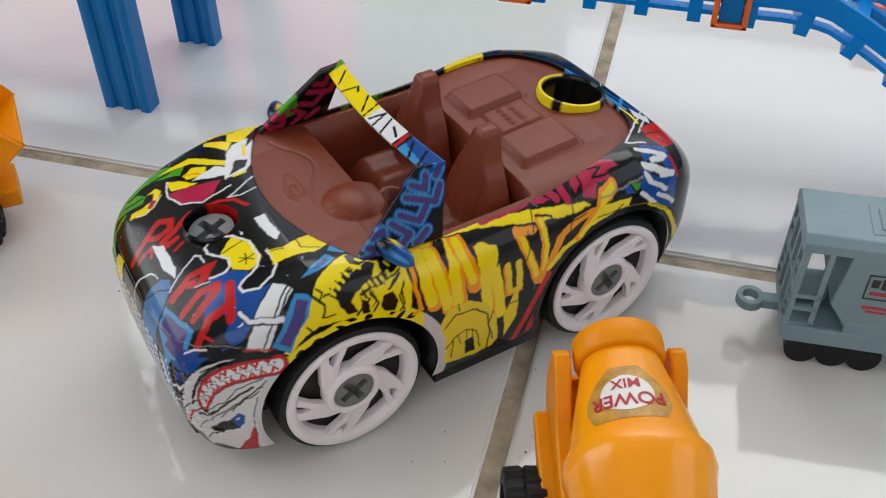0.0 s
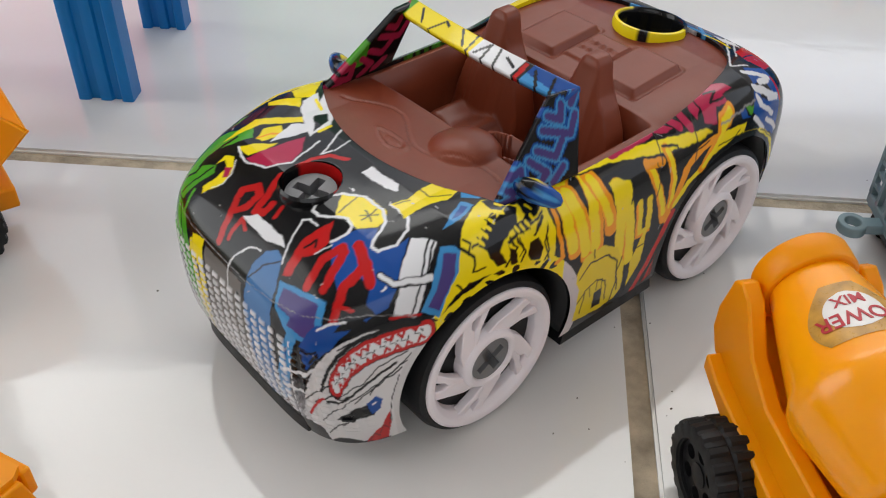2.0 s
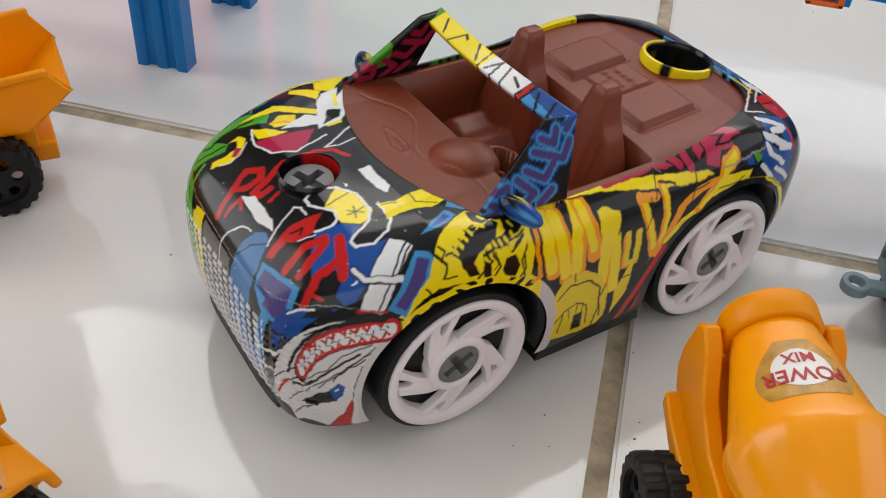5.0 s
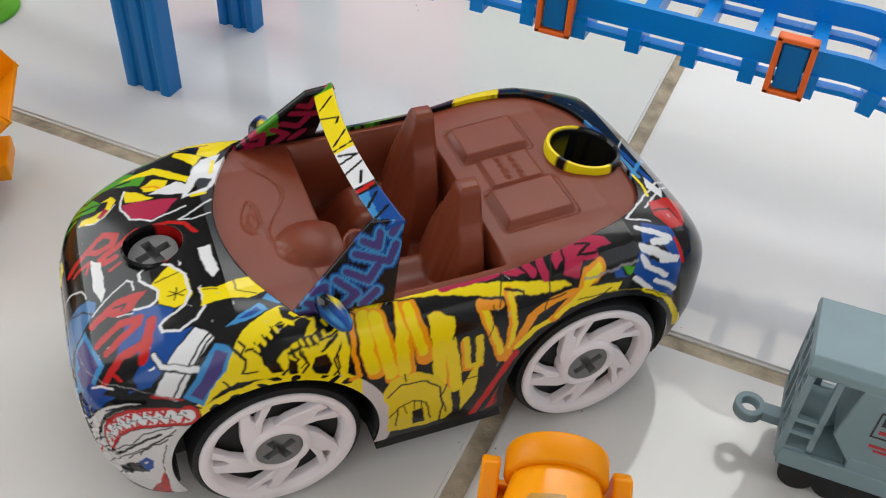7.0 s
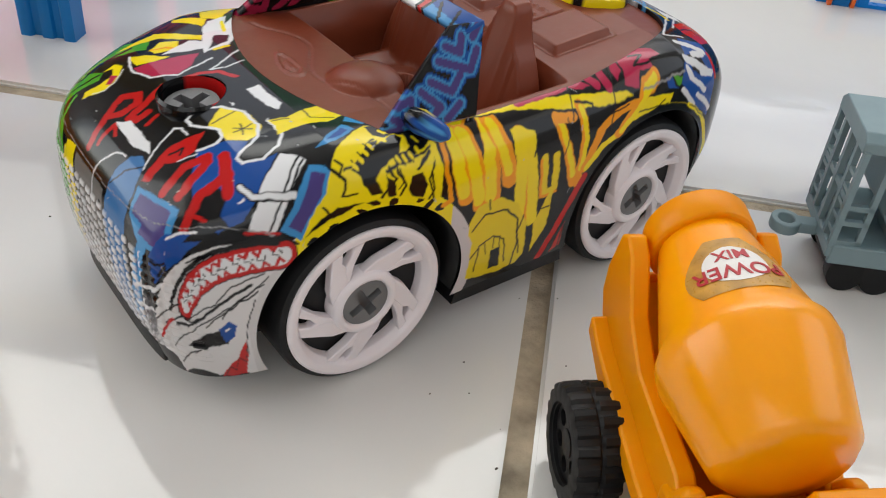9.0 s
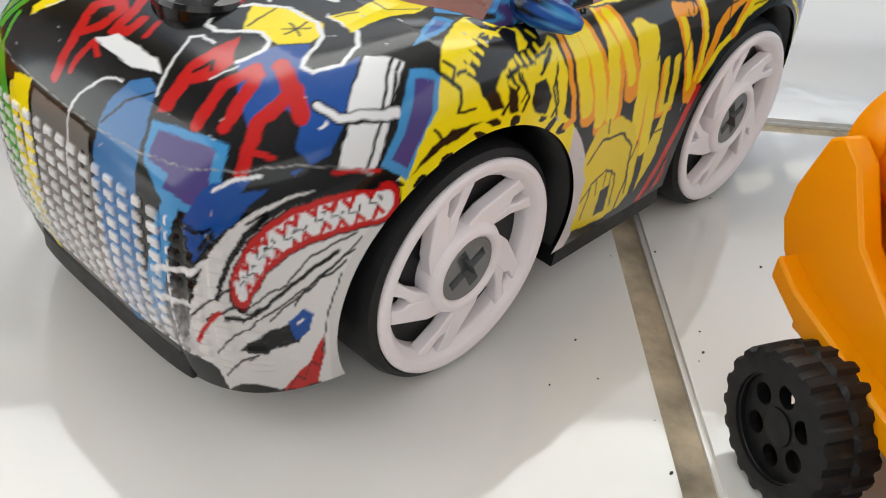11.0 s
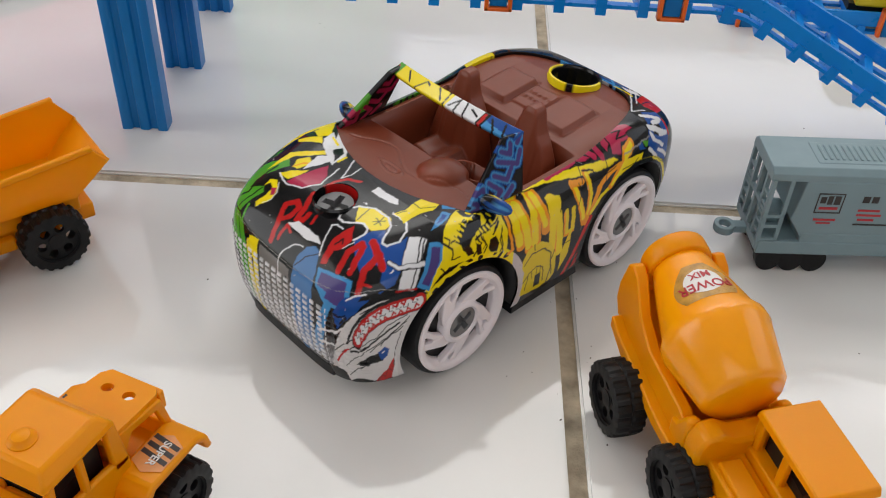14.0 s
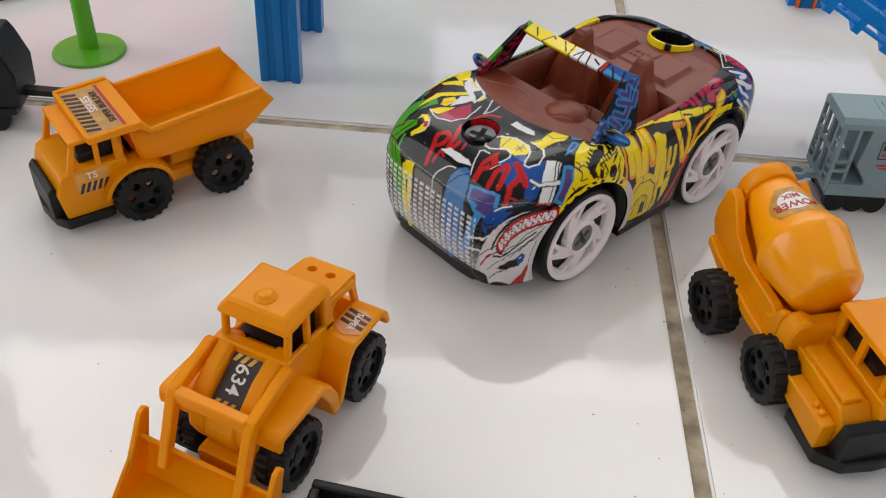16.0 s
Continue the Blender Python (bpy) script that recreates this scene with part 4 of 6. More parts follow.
swoop = np.abs(X - 0.0285 - 0.0035 * np.sin(Y * 190 + 0.6)) < 0.00028
Z -= 0.0003 * swoop * (np.abs(Y) < 0.026)
hole = np.hypot(X - HOLE[0], Y - HOLE[1]) < HOLE[2]
ok = in_opening(X, Y, 0.0016) & ~hole
n = np.arange(X.size).reshape(X.shape)
F = np.stack((n[:-1, :-1], n[1:, :-1], n[1:, 1:], n[:-1, 1:]), -1).reshape(-1, 4)
F = F[ok.ravel()[F].all(1)]
used = np.unique(F)
remap = np.zeros(X.size, int)
remap[used] = np.arange(len(used))
me = bpy.data.meshes.new("interior")
me.from_pydata(np.stack((X, Y, Z), -1).reshape(-1, 3)[used].tolist(), [], remap[F].tolist())
me.materials.append(M_BROWN)
me.shade_smooth()
interior = new("interior", me)
interior.parent = car
interior["label"] = "moulded brown plastic interior with two seats and rear deck"

# -- chassis, liners, holes --
bm = B()
edge = [(x * 0.93, y * 0.945) for x, y in zip(ox[::16], oy[::16])]
slab(bm, [(x, y * (0.66 if abs(abs(x) - AXLE) < 0.0245 else 1.0)) for x, y in edge], "z", 0.0088, 0.0142)
box(bm, -0.074, 0.074, -0.0238, 0.0238, 0.007, 0.0285)
for side in (1, -1):
    slab(bm, [(-0.0168, 0.0094), (0.0168, 0.0094), (0.0160, 0.0132), (-0.0160, 0.0132)], "y", *sorted((side * 0.0300, side * 0.0405)))
part("chassis", bm, M_BLACK, car, "black underbody with side sills")
bm = B()
lip = [(x * 0.972, y * 0.95) for x, y in zip(ox, oy) if x > 0.067 and abs(y) < 0.0235][::6]
lip.sort(key=lambda p: p[1])
slab(bm, lip + [(0.063, lip[-1][1]), (0.063, lip[0][1])], "z", 0.0070, 0.0112)
part("front_lip", bm, M_BLACK, car, "black front lip", bevel=0.0004)
for ax in (AXLE, -AXLE):
    for side in (1, -1):
        bm = B()
        ring = []
        for k in range(41):
            t = radians(-16 + 212 * k / 40)
            p = (ax + (ARCH + 0.0001) * math.cos(t), HUB + (ARCH + 0.0001) * math.sin(t))
            edge_y = HALF * (1 - (abs(p[0]) / FRONT) ** PLAN) ** (1 / PLAN) * (1 - 0.035 * max(0, min(1, (BELT - p[1]) / 0.0155)) ** 2) - 0.0008
            ring.append((bm.verts.new((p[0], side * max(0.0245, edge_y), p[1])), bm.verts.new((p[0], side * 0.0235, p[1]))))
        for (a0, b0), (a1, b1) in zip(ring, ring[1:]):
            bm.faces.new((a0, a1, b1, b0))
        part("arch_liner", bm, M_BLACK, car, "black wheel arch liner", solid=0.0006)
bm = lathe(B(), [(0.0101, -0.0025), (0.0104, -0.0006), (0.0100, 0.0008), (0.0092, 0.0009), (0.0087, 0.0003), (0.0086, -0.0006), (0.0085, -0.0012), (0.0084, -0.028), (0.0090, -0.028)], n=64, closed=True, m=pose(HOLE[0], 0, 0.0576, 0, -7, 0))
ring = printed(part("hole_ring", bm, M_LIVERY, car, "raised yellow ring round the black hole in the rear deck"), lambda x, y, z: INK if math.hypot(x - HOLE[0], y) < 0.00885 or x < HOLE[0] - 0.003 or abs(math.atan2(y, x - HOLE[0]) - 0.5) < 0.16 else YEL)
part("hole_floor", lathe(B(), [(0.0086, 0.0300), (0.0086, 0.0310)], at=(HOLE[0], 0, 0)), M_BLACK, car)
bm = lathe(B(), [(SCREW[2] + 0.0001, 0.0552), (SCREW[2] + 0.0001, 0.0470), (SCREW[2] + 0.0006, 0.0470), (SCREW[2] + 0.0006, 0.0545)], at=(SCREW[0], 0, 0), n=48, closed=True)
printed(part("screw_recess", bm, M_LIVERY, car, "red and black recess of the bonnet screw"), lambda x, y, z: RED if x < SCREW[0] - 0.001 else INK)


def cross_screw(parent, m, r, h, name="screw"):
    """A grey plastic screw head with a cross-shaped socket."""
    bm = B()
    w, g = r * 0.19, r * 0.74
    sock = [(w, g), (w, w), (g, w), (g, -w), (w, -w), (w, -g), (-w, -g), (-w, -w), (-g, -w), (-g, w), (-w, w), (-w, g)]
    n = 48
    top = [bm.verts.new((r * math.cos(2 * math.pi * k / n), r * math.sin(2 * math.pi * k / n), h)) for k in range(n)]
    bot = [bm.verts.new((v.co.x, v.co.y, 0)) for v in top]
    s0 = [bm.verts.new((*p, h)) for p in sock]
    s1 = [bm.verts.new((*p, h * 0.35)) for p in sock]
    for k in range(n):
        bm.faces.new((top[k], bot[k], bot[(k + 1) % n], top[(k + 1) % n]))
    for k in range(12):
        bm.faces.new((s0[k], s1[k], s1[(k + 1) % 12], s0[(k + 1) % 12]))
    bm.faces.new(s1)
    edges = [bm.edges.get((top[k], top[(k + 1) % n])) for k in range(n)] + [bm.edges.get((s0[k], s0[(k + 1) % 12])) for k in range(12)]
    bmesh.ops.triangle_fill(bm, use_beauty=True, edges=edges)
    ob = part(name, bm, M_GREY, parent, "grey plastic screw with cross socket")
    ob.matrix_basis = m
    return ob


cross_screw(car, pose(SCREW[0], 0, 0.0482, 0, 6, 20), 0.0058, 0.0045)


def polar(r, deg):
    return (r * math.cos(radians(deg)), r * math.sin(radians(deg)))


def car_wheel():
    w = thing("wheel", pose(0, 0, 0), "", "")
    tyre = lathe(B(), [(0.0176, -0.0165), (0.0198, -0.0162), (0.0205, -0.0148), (0.0205, -0.0022), (0.0199, -0.0006), (0.0190, 0.0), (0.0180, -0.0004), (0.0176, -0.003)], "y", n=72, closed=True)
    part("tyre", tyre, M_TYRE, w, "smooth black tyre")
    part("disc", lathe(B(), [(0.0178, -0.0150), (0.0178, -0.0034), (0.006, -0.0032)], "y", n=56), M_DISC, w, "dark grey wheel disc")
    bm = lathe(B(), [(0.0185, -0.0006), (0.0187, 0.0004), (0.0180, 0.0009), (0.0166, 0.0006), (0.0152, -0.0012), (0.0150, -0.0040), (0.0184, -0.0040)], "y", n=72, closed=True)
    lathe(bm, [(0.0056, -0.004), (0.0056, 0.0004), (0.0063, 0.0010), (0.0074, 0.0006), (0.0080, -0.0004), (0.0080, -0.004)], "y", n=56, closed=True)
    for k in range(5):
        a = 170 + 72 * k
        for pts in ([(0.0076, 2), (0.0100, -22), (0.0158, -50), (0.0158, -60), (0.0132, -55), (0.0119, -57), (0.0074, -44)],
                    [(0.0074, -42), (0.0118, -56), (0.0130, -64), (0.0158, -70), (0.0158, -79), (0.0112, -66), (0.0074, -50)]):
            slab(bm, [(-x, z) for x, z in [polar(r, a + d) for r, d in pts]], "y", -0.0026, -0.0002)
    part("rim", bm, M_WHITE, w, "white rim with five swept twin spokes", bevel=0.0003)
    cross_screw(w, pose(0, -0.0036, 0, -90, 0, 0) @ pose(0, 0, 0, 0, 0, 30), 0.0055, 0.0038, "hub_cap")
    return w


first = car_wheel()
first.parent = car
first.matrix_basis = pose(AXLE, 0.0405, HUB)
for x, y, rz in ((-AXLE, 0.0405, 0), (AXLE, -0.0405, 180), (-AXLE, -0.0405, 180)):
    w = copy_thing(first, pose(x, y, HUB, 0, 0, rz))
    w.parent = car

# -- windscreen frame and mirrors --
POST_LETTERS = [((33, 54), (28.5, 54.5)), ((29.5, 56.5), (25.5, 55), (25, 59.5), (28, 58.6)), ((22, 54.5), (18.5, 57), (22.5, 60.5)), ((17.5, 54.5), (14, 57)), ((20, 62), (15.5, 59.5), (13, 62.5)), ((17.5, 65.5), (10.5, 63), (8.5, 66.5)), ((15.5, 68), (12.5, 66.5), (11.5, 69.5)), ((9, 69), (7, 71.5))]


def stroke_gap(x, y, strokes):
    best = 99.0
    for pts in strokes:
        for (x0, y0), (x1, y1) in zip(pts, pts[1:]):
            dx, dy = x1 - x0, y1 - y0
            t = max(0, min(1, ((x - x0) * dx + (y - y0) * dy) / (dx * dx + dy * dy)))
            best = min(best, math.hypot(x - x0 - t * dx, y - y0 - t * dy))
    return best


for side in (1, -1):
    bm = B()
    rows = 44
    grid = []
    for i in range(rows + 1):
        t = i / rows
        z = 0.0540 + (0.0716 - 0.0540) * t
        y = side * (0.0338 - 0.0062 * t)
        x0, x1 = 0.0105 - 0.0045 * t, 0.0335 + (0.0135 - 0.0335) * t
        grid.append([bm.verts.new((x0 + (x1 - x0) * j / 60, y - side * 0.0022 * (j / 60) * (1 - 0.5 * t), z)) for j in range(61)])
    for r0, r1 in zip(grid, grid[1:]):
        for j in range(60):
            bm.faces.new((r0[j], r0[j + 1], r1[j + 1], r1[j]))

    def post(x, y, z, side=side):
        d = stroke_gap(x * 1000, z * 1000, POST_LETTERS)
        if side > 0:
            return PUR if d < 0.75 else SKD if d < 0.95 else SKY if d < 1.35 else BLU if d < 1.75 and z > 0.056 else INK
        return MAG if d < 1.0 else GRN if x > 0.021 and z > 0.058 else INK
    printed(part("screen_post", bm, M_LIVERY, car, "blue graffiti windscreen post" if side > 0 else "red and black windscreen post", solid=0.0017), post)
    bm = lathe(B(), [(0.0008, -0.002), (0.0022, 0.0), (0.0027, 0.0026), (0.0024, 0.0058), (0.0017, 0.0084), (0.0006, 0.0095)], "x", n=24, m=pose(0.0262, side * 0.0326, 0.0572, 0, 8, side * 112))
    printed(part("wing_mirror", bm, M_LIVERY, car, "small pointed wing mirror"), lambda x, y, z: WHT if abs(y) > 0.0418 else YEL if 0.0335 < abs(y) < 0.0352 and z > 0.0578 else INK if 0.0325 < abs(y) < 0.0360 and z > 0.0565 else SKY if abs(math.sin(abs(y) * 520 + z * 1500)) < 0.45 else BLU)
bm = B()
grid = []
for i in range(161):
    t = i / 160 * 2 - 1
    y, bow = 0.0286 * t, 0.0028 * (1 - t * t)
    grid.append([bm.verts.new((0.0060 + bow + 0.0049 * j / 16, y, 0.0714 + 0.0012 * (1 - t * t) - 0.0018 * (j / 16))) for j in range(17)])
for r0, r1 in zip(grid, grid[1:]):
    for j in range(16):
        bm.faces.new((r0[j], r1[j], r1[j + 1], r0[j + 1]))


BAR_MARKS = [((-22, 8), (-18, 12)), ((-15, 14), (-12, 9), (-10, 10)), ((-6, 9), (-2, 13)), ((-1, 8), (0, 15)), ((2, 13), (4, 9), (5, 14)), ((7, 9), (9, 14)), ((10, 10), (13, 11)), ((15, 9), (15.5, 13)), ((18, 9), (21, 12)), ((23, 8), (25, 12), (27, 9))]


def bar(x, y, z):
    d = stroke_gap(y * 1000, x * 1000, BAR_MARKS)
    if y < -0.0255:
        return GRN
    if y < 0.001:
        return INK if d < 0.3 else YEL
    if y < 0.014:
        return INK if d < 0.35 else WHT
    if y < 0.0165:
        return RED if d < 0.6 else INK
    return INK if d < 0.4 else SKY if x > 0.0105 else BLU


printed(part("screen_bar", bm, M_LIVERY, car, "yellow, white and blue bar over the windscreen", solid=0.0016), bar)

# ---- construction trucks ----
def truck_wheel(r=0.0120, w=0.0098):
    """Black moulded wheel with lugs; axis along y, outer face at y = 0."""
    ob = thing("wheel", pose(0, 0, 0), "", "")
    bm = B()
    n, rings = 120, []
    for k, (rad, h, row) in enumerate([(0.66, -0.30, 0), (0.68, 0, 0), (0.86, 0, 0), (0.92, -0.03, 1), (0.945, -0.12, 1), (0.955, -0.44, 1), (0.945, -0.50, 0), (0.955, -0.56, 2), (0.945, -0.88, 2), (0.92, -0.97, 2), (0.86, -1, 0), (0.66, -1, 0)]):
        ring = []
        for i in range(n):
            lug = row and (i // 3 + row) % 2
            q = rad + (0.055 if lug else 0.0)
            t = 2 * math.pi * i / n
            ring.append(bm.verts.new((r * q * math.sin(t), w * h, r * q * math.cos(t))))
        rings.append(ring)
    for a0, a1 in zip(rings, rings[1:] + rings[:1]):
        for i in range(n):
            bm.faces.new((a0[i], a0[(i + 1) % n], a1[(i + 1) % n], a1[i]))
    part("tyre", bm, M_TYRE, ob, "lugged black tyre")
    bm = lathe(B(), [(r * 0.66, -w * 0.34), (r * 0.66, -w * 0.07), (r * 0.70, -w * 0.04), (r * 0.73, -w * 0.07), (r * 0.73, -w * 0.34)], "y", n=48, closed=True)
    lathe(bm, [(0.0001, -w * 0.6), (r * 0.24, -w * 0.6), (r * 0.24, -w * 0.12), (r * 0.12, -w * 0.09), (0.0001, -w * 0.09)], "y", n=24)
    face = []
    for q, cx, cz, n in [(r * 0.67, 0, 0, 48)] + [(r * 0.145, r * 0.44 * math.cos(k * math.pi / 3), r * 0.44 * math.sin(k * math.pi / 3), 14) for k in range(6)]:
        loops = [[bm.verts.new((cx + q * math.cos(2 * math.pi * i / n), w * h, cz + q * math.sin(2 * math.pi * i / n))) for i in range(n)] for h in (-0.15, -0.30)]
        for i in range(n):
            j = (i + 1) % n
            bm.faces.new((loops[0][i], loops[0][j], loops[1][j], loops[1][i]))
        face.append(loops)
    for k in (0, 1):
        rim_e = [bm.edges.get((lp[k][i], lp[k][(i + 1) % len(lp[k])])) for lp in face for i in range(len(lp[k]))]
        bmesh.ops.triangle_fill(bm, use_beauty=True, edges=rim_e)
    part("rim", bm, M_BLACK, ob, "black rim with six round holes")
    return ob


WHEEL = truck_wheel()


def set_wheels(truck, axles, r=0.0120):
    """Four wheels; each axle is (x, outer face on the left side, outer face on the right side)."""
    for x, left, right in axles:
        for y, turn in ((left, 0), (-right, 180)):
            m = pose(x, y, r, 0, random.uniform(0, 60), turn)
            if WHEEL.parent is None:
                w, WHEEL.matrix_basis = WHEEL, m
            else:
                w = copy_thing(WHEEL, m)
            w.parent = truck
        part("axle", tube(B(), [(x, 0.004 - right, r), (x, left - 0.004, r)], 0.0012), M_BLACK, truck)


def sticker(name, parent, m, sx, sy, mat, label=""):
    ob = part(name, box(B(), -sx / 2, sx / 2, -sy / 2, sy / 2, 0, 0.00008), mat, parent, label)
    ob.matrix_basis = m
    return ob


def stripes(parent, m, sx, sy, n, slant=0.5):
    """Slanted black warning bars on a sticker."""
    bm = B()
    step = sx / n
    for k in range(n):
        x = -sx / 2 + k * step
        slab(bm, [(x, -sy / 2), (x + step * 0.55, -sy / 2), (x + step * (0.55 + slant), sy / 2), (x + step * slant, sy / 2)], "z", 0.0001, 0.0002)
    ob = part("warning_stripes", bm, M_INK, parent, "black slanted warning stripes")
    ob.matrix_basis = m
    return ob


# -- dump truck --
dump = thing("dump_truck", pose(-0.2087, -0.0579, 0, 0, 0, 219.4), "orange-yellow plastic toy dump truck with raised-lip bed and black wheels", "toy truck", "construction toys")
bm = box(B(), -0.036, 0.046, -0.0085, 0.0085, 0.0085, 0.0150)
for x in (-0.018, 0.018):
    box(bm, x - 0.004, x + 0.004, -0.0115, 0.0115, 0.0085, 0.0170)
box(bm, -0.006, 0.003, 0.009, 0.0125, 0.0085, 0.0135)
box(bm, -0.031, 0.002, -0.0105, 0.0105, 0.0150, 0.0240)
part("chassis", bm, M_YELLOW, dump, bevel=0.0006)
bm = slab(B(), [(0.0205, 0.0085), (0.0470, 0.0070), (0.0492, 0.0190), (0.0470, 0.0265), (0.0435, 0.0285), (0.0205, 0.0285)], "y", -0.0155, 0.0155)
part("cab_body", bm, M_YELLOW, dump, bevel=0.0007)
bm = B()
for side in (1, -1):
    y0, y1 = (0.0132, 0.0152) if side > 0 else (-0.0152, -0.0132)
    slab(bm, [(0.0440, 0.0280), (0.0412, 0.0280), (0.0385, 0.0402), (0.0408, 0.0402)], "y", y0, y1)
    slab(bm, [(0.0325, 0.0280), (0.0305, 0.0280), (0.0305, 0.0402), (0.0325, 0.0402)], "y", y0, y1)
    slab(bm, [(0.0250, 0.0280), (0.0210, 0.0280), (0.0225, 0.0402), (0.0250, 0.0402)], "y", y0, y1)
box(bm, 0.0215, 0.0412, -0.0155, 0.0155, 0.0395, 0.0412)
box(bm, 0.0210, 0.0225, -0.0140, 0.0140, 0.0280, 0.0400)
part("cab_frame", bm, M_YELLOW, dump, "cab pillars with open windows", bevel=0.0005)
part("seat", slab(B(), [(0.024, 0.0286), (0.038, 0.0286), (0.038, 0.032), (0.030, 0.033), (0.027, 0.038), (0.024, 0.038)], "y", -0.011, 0.011), M_BLACK, dump, "black cab seats", bevel=0.0006)
for side in (1, -1):
    bm = B()
    y0, y1 = sorted((side * 0.0100, side * 0.0198))
    arc = [(0.018 + 0.0150 * math.cos(radians(t)), 0.0115 + 0.0145 * math.sin(radians(t))) for t in range(8, 173, 12)]
    arc += [(0.018 + 0.0132 * math.cos(radians(t)), 0.0115 + 0.0127 * math.sin(radians(t))) for t in range(172, 7, -12)]
    slab(bm, arc, "y", y0, y1)
    part("fender", bm, M_YELLOW, dump)
bm = slab(B(), [(0.0290, 0.0165), (0.0300, 0.0172), (0.0480, 0.0175), (0.0515, 0.0120), (0.0530, 0.0), (0.0515, -0.0120), (0.0480, -0.0175), (0.0300, -0.0172), (0.029, -0.0165)], "z", 0.0045, 0.0085)
slab(bm, [(0.0470, 0.0075), (0.0518, 0.0075), (0.0520, 0.0200), (0.0500, 0.0225), (0.0482, 0.0200)], "y", -0.0125, 0.0125)
part("bumper", bm, M_BLACK, dump, "black bumper and grille", bevel=0.0007)
bm = B()
L = [(0.0142, 0.0150, 0.0238), (0.0180, 0.0190, 0.0400), (-0.0362, 0.0192, 0.0446), (-0.0425, 0.0172, 0.0362), (-0.0290, 0.0150, 0.0238)]
left = [bm.verts.new(p) for p in L]
right = [bm.verts.new((x, -y, z)) for x, y, z in L]
bm.faces.new(left)
bm.faces.new(right[::-1])
for i, j in ((0, 1), (3, 4), (4, 0)):
    bm.faces.new((left[i], left[j], right[j], right[i]))
part("bed", bm, M_YELLOW, dump, "open bed with flared walls", smooth=20, solid=0.0017, bevel=0.0003)
bm = slab(B(), [(0.0130, 0.0420), (0.0345, 0.0412), (0.0345, 0.0432), (0.0130, 0.0440)], "y", -0.0190, 0.0190)
for side in (1, -1):
    y0, y1 = sorted((side * 0.0186, side * 0.0206))
    slab(bm, [(0.0350, 0.0412), (0.0350, 0.0440), (0.0140, 0.0450), (0.0107, 0.0408), (-0.0368, 0.0453), (-0.0372, 0.0433), (0.0110, 0.0386), (0.0150, 0.0418)], "y", y0, y1)
box(bm, 0.0335, 0.0352, -0.0190, 0.0190, 0.0411, 0.0438)
part("canopy", bm, M_YELLOW, dump, "flat canopy and rim of the bed", bevel=0.0005)
cm = pose(0.0260, 0, 0.04352, 0, 2.1, 0) @ pose(0, 0, 0, 0, 0, 90)
sticker("canopy_sticker", dump, cm, 0.0340, 0.0145, material("worn_gold_sticker", (0.50, 0.27, 0.07), 0.4, spread=0.2, scale=200), "worn gold and black sticker")
stripes(dump, cm @ pose(0, -0.0045, 0), 0.032, 0.0052, 10)
sticker("sticker_edge", dump, cm @ pose(0, 0.0066, 0.0001), 0.034, 0.0012, M_RED, "red edge of the sticker")
words("sticker_text", "SERIES", 0.0046, M_LABELWHITE, dump, cm @ pose(-0.0040, 0.0002, 0.0003, 0, 0, 180))
words("sticker_text", "SUPER BUILDER", 0.0037, M_INK, dump, cm @ pose(0, 0.0040, 0.0003, 0, 0, 180))
dm = pose(0.0352, 0.0156, 0.0225, 90, 0, 180)
sticker("door_sticker", dump, dm, 0.0130, 0.0100, material("faded_orange_sticker", (0.75, 0.33, 0.06), 0.4, spread=0.15, scale=200), "orange door sticker")
words("door_letters", "TS", 0.0042, M_LABELWHITE, dump, dm @ pose(0, 0.0026, 0.0002))
stripes(dump, dm @ pose(0, -0.0022, 0), 0.0115, 0.0042, 5, 0.7)
set_wheels(dump, ((0.0178, 0.0215, 0.0215), (-0.0178, 0.0215, 0.0215)))

# -- wheel loader --
load = thing("wheel_loader", pose(-0.1346, -0.1799, 0, 0, 0, 247.9), "orange-yellow plastic toy wheel loader with cab, bucket and black wheels", "toy truck", "construction toys")
bm = box(B(), -0.034, 0.034, -0.0075, 0.0075, 0.0085, 0.0150)
slab(bm, [(-0.034, 0.0145), (0.010, 0.0145), (0.010, 0.0330), (-0.012, 0.0330), (-0.020, 0.0240), (-0.034, 0.0220)], "y", -0.0105, 0.0105)
part("chassis", bm, M_YELLOW, load, bevel=0.0006)
bm = slab(B(), [(0.008, 0.0145), (0.0300, 0.0145), (0.0325, 0.0215), (0.0318, 0.0262), (0.0290, 0.03048), (0.0145, 0.03982), (0.0120, 0.0405), (0.008, 0.0407)], "y", -0.0056, 0.0056)
for side in (1, -1):
    y0, y1 = sorted((side * 0.0054, side * 0.0112))
    slab(bm, [(0.008, 0.0145), (0.0290, 0.0145), (0.0322, 0.0220), (0.0318, 0.0285), (0.0285, 0.0338), (0.0225, 0.0385), (0.0150, 0.0416), (0.008, 0.0420)], "y", y0, y1)
part("hood", bm, M_YELLOW, load, "engine hood with two rounded lobes", bevel=0.0013)
for side in (1, -1):
    y0, y1 = sorted((side * 0.0100, side * 0.0212))
    bm = slab(B(), [(-0.0010, 0.0135), (0.0030, 0.0130), (0.0045, 0.0200), (0.0095, 0.0285), (0.0290, 0.0290), (0.0300, 0.0262), (0.0320, 0.0262), (0.0316, 0.0310), (0.0300, 0.0322), (0.0080, 0.0314), (0.0040, 0.0280), (0.0005, 0.0215)], "y", y0, y1)
    part("front_fender", bm, M_YELLOW, load, bevel=0.0008)

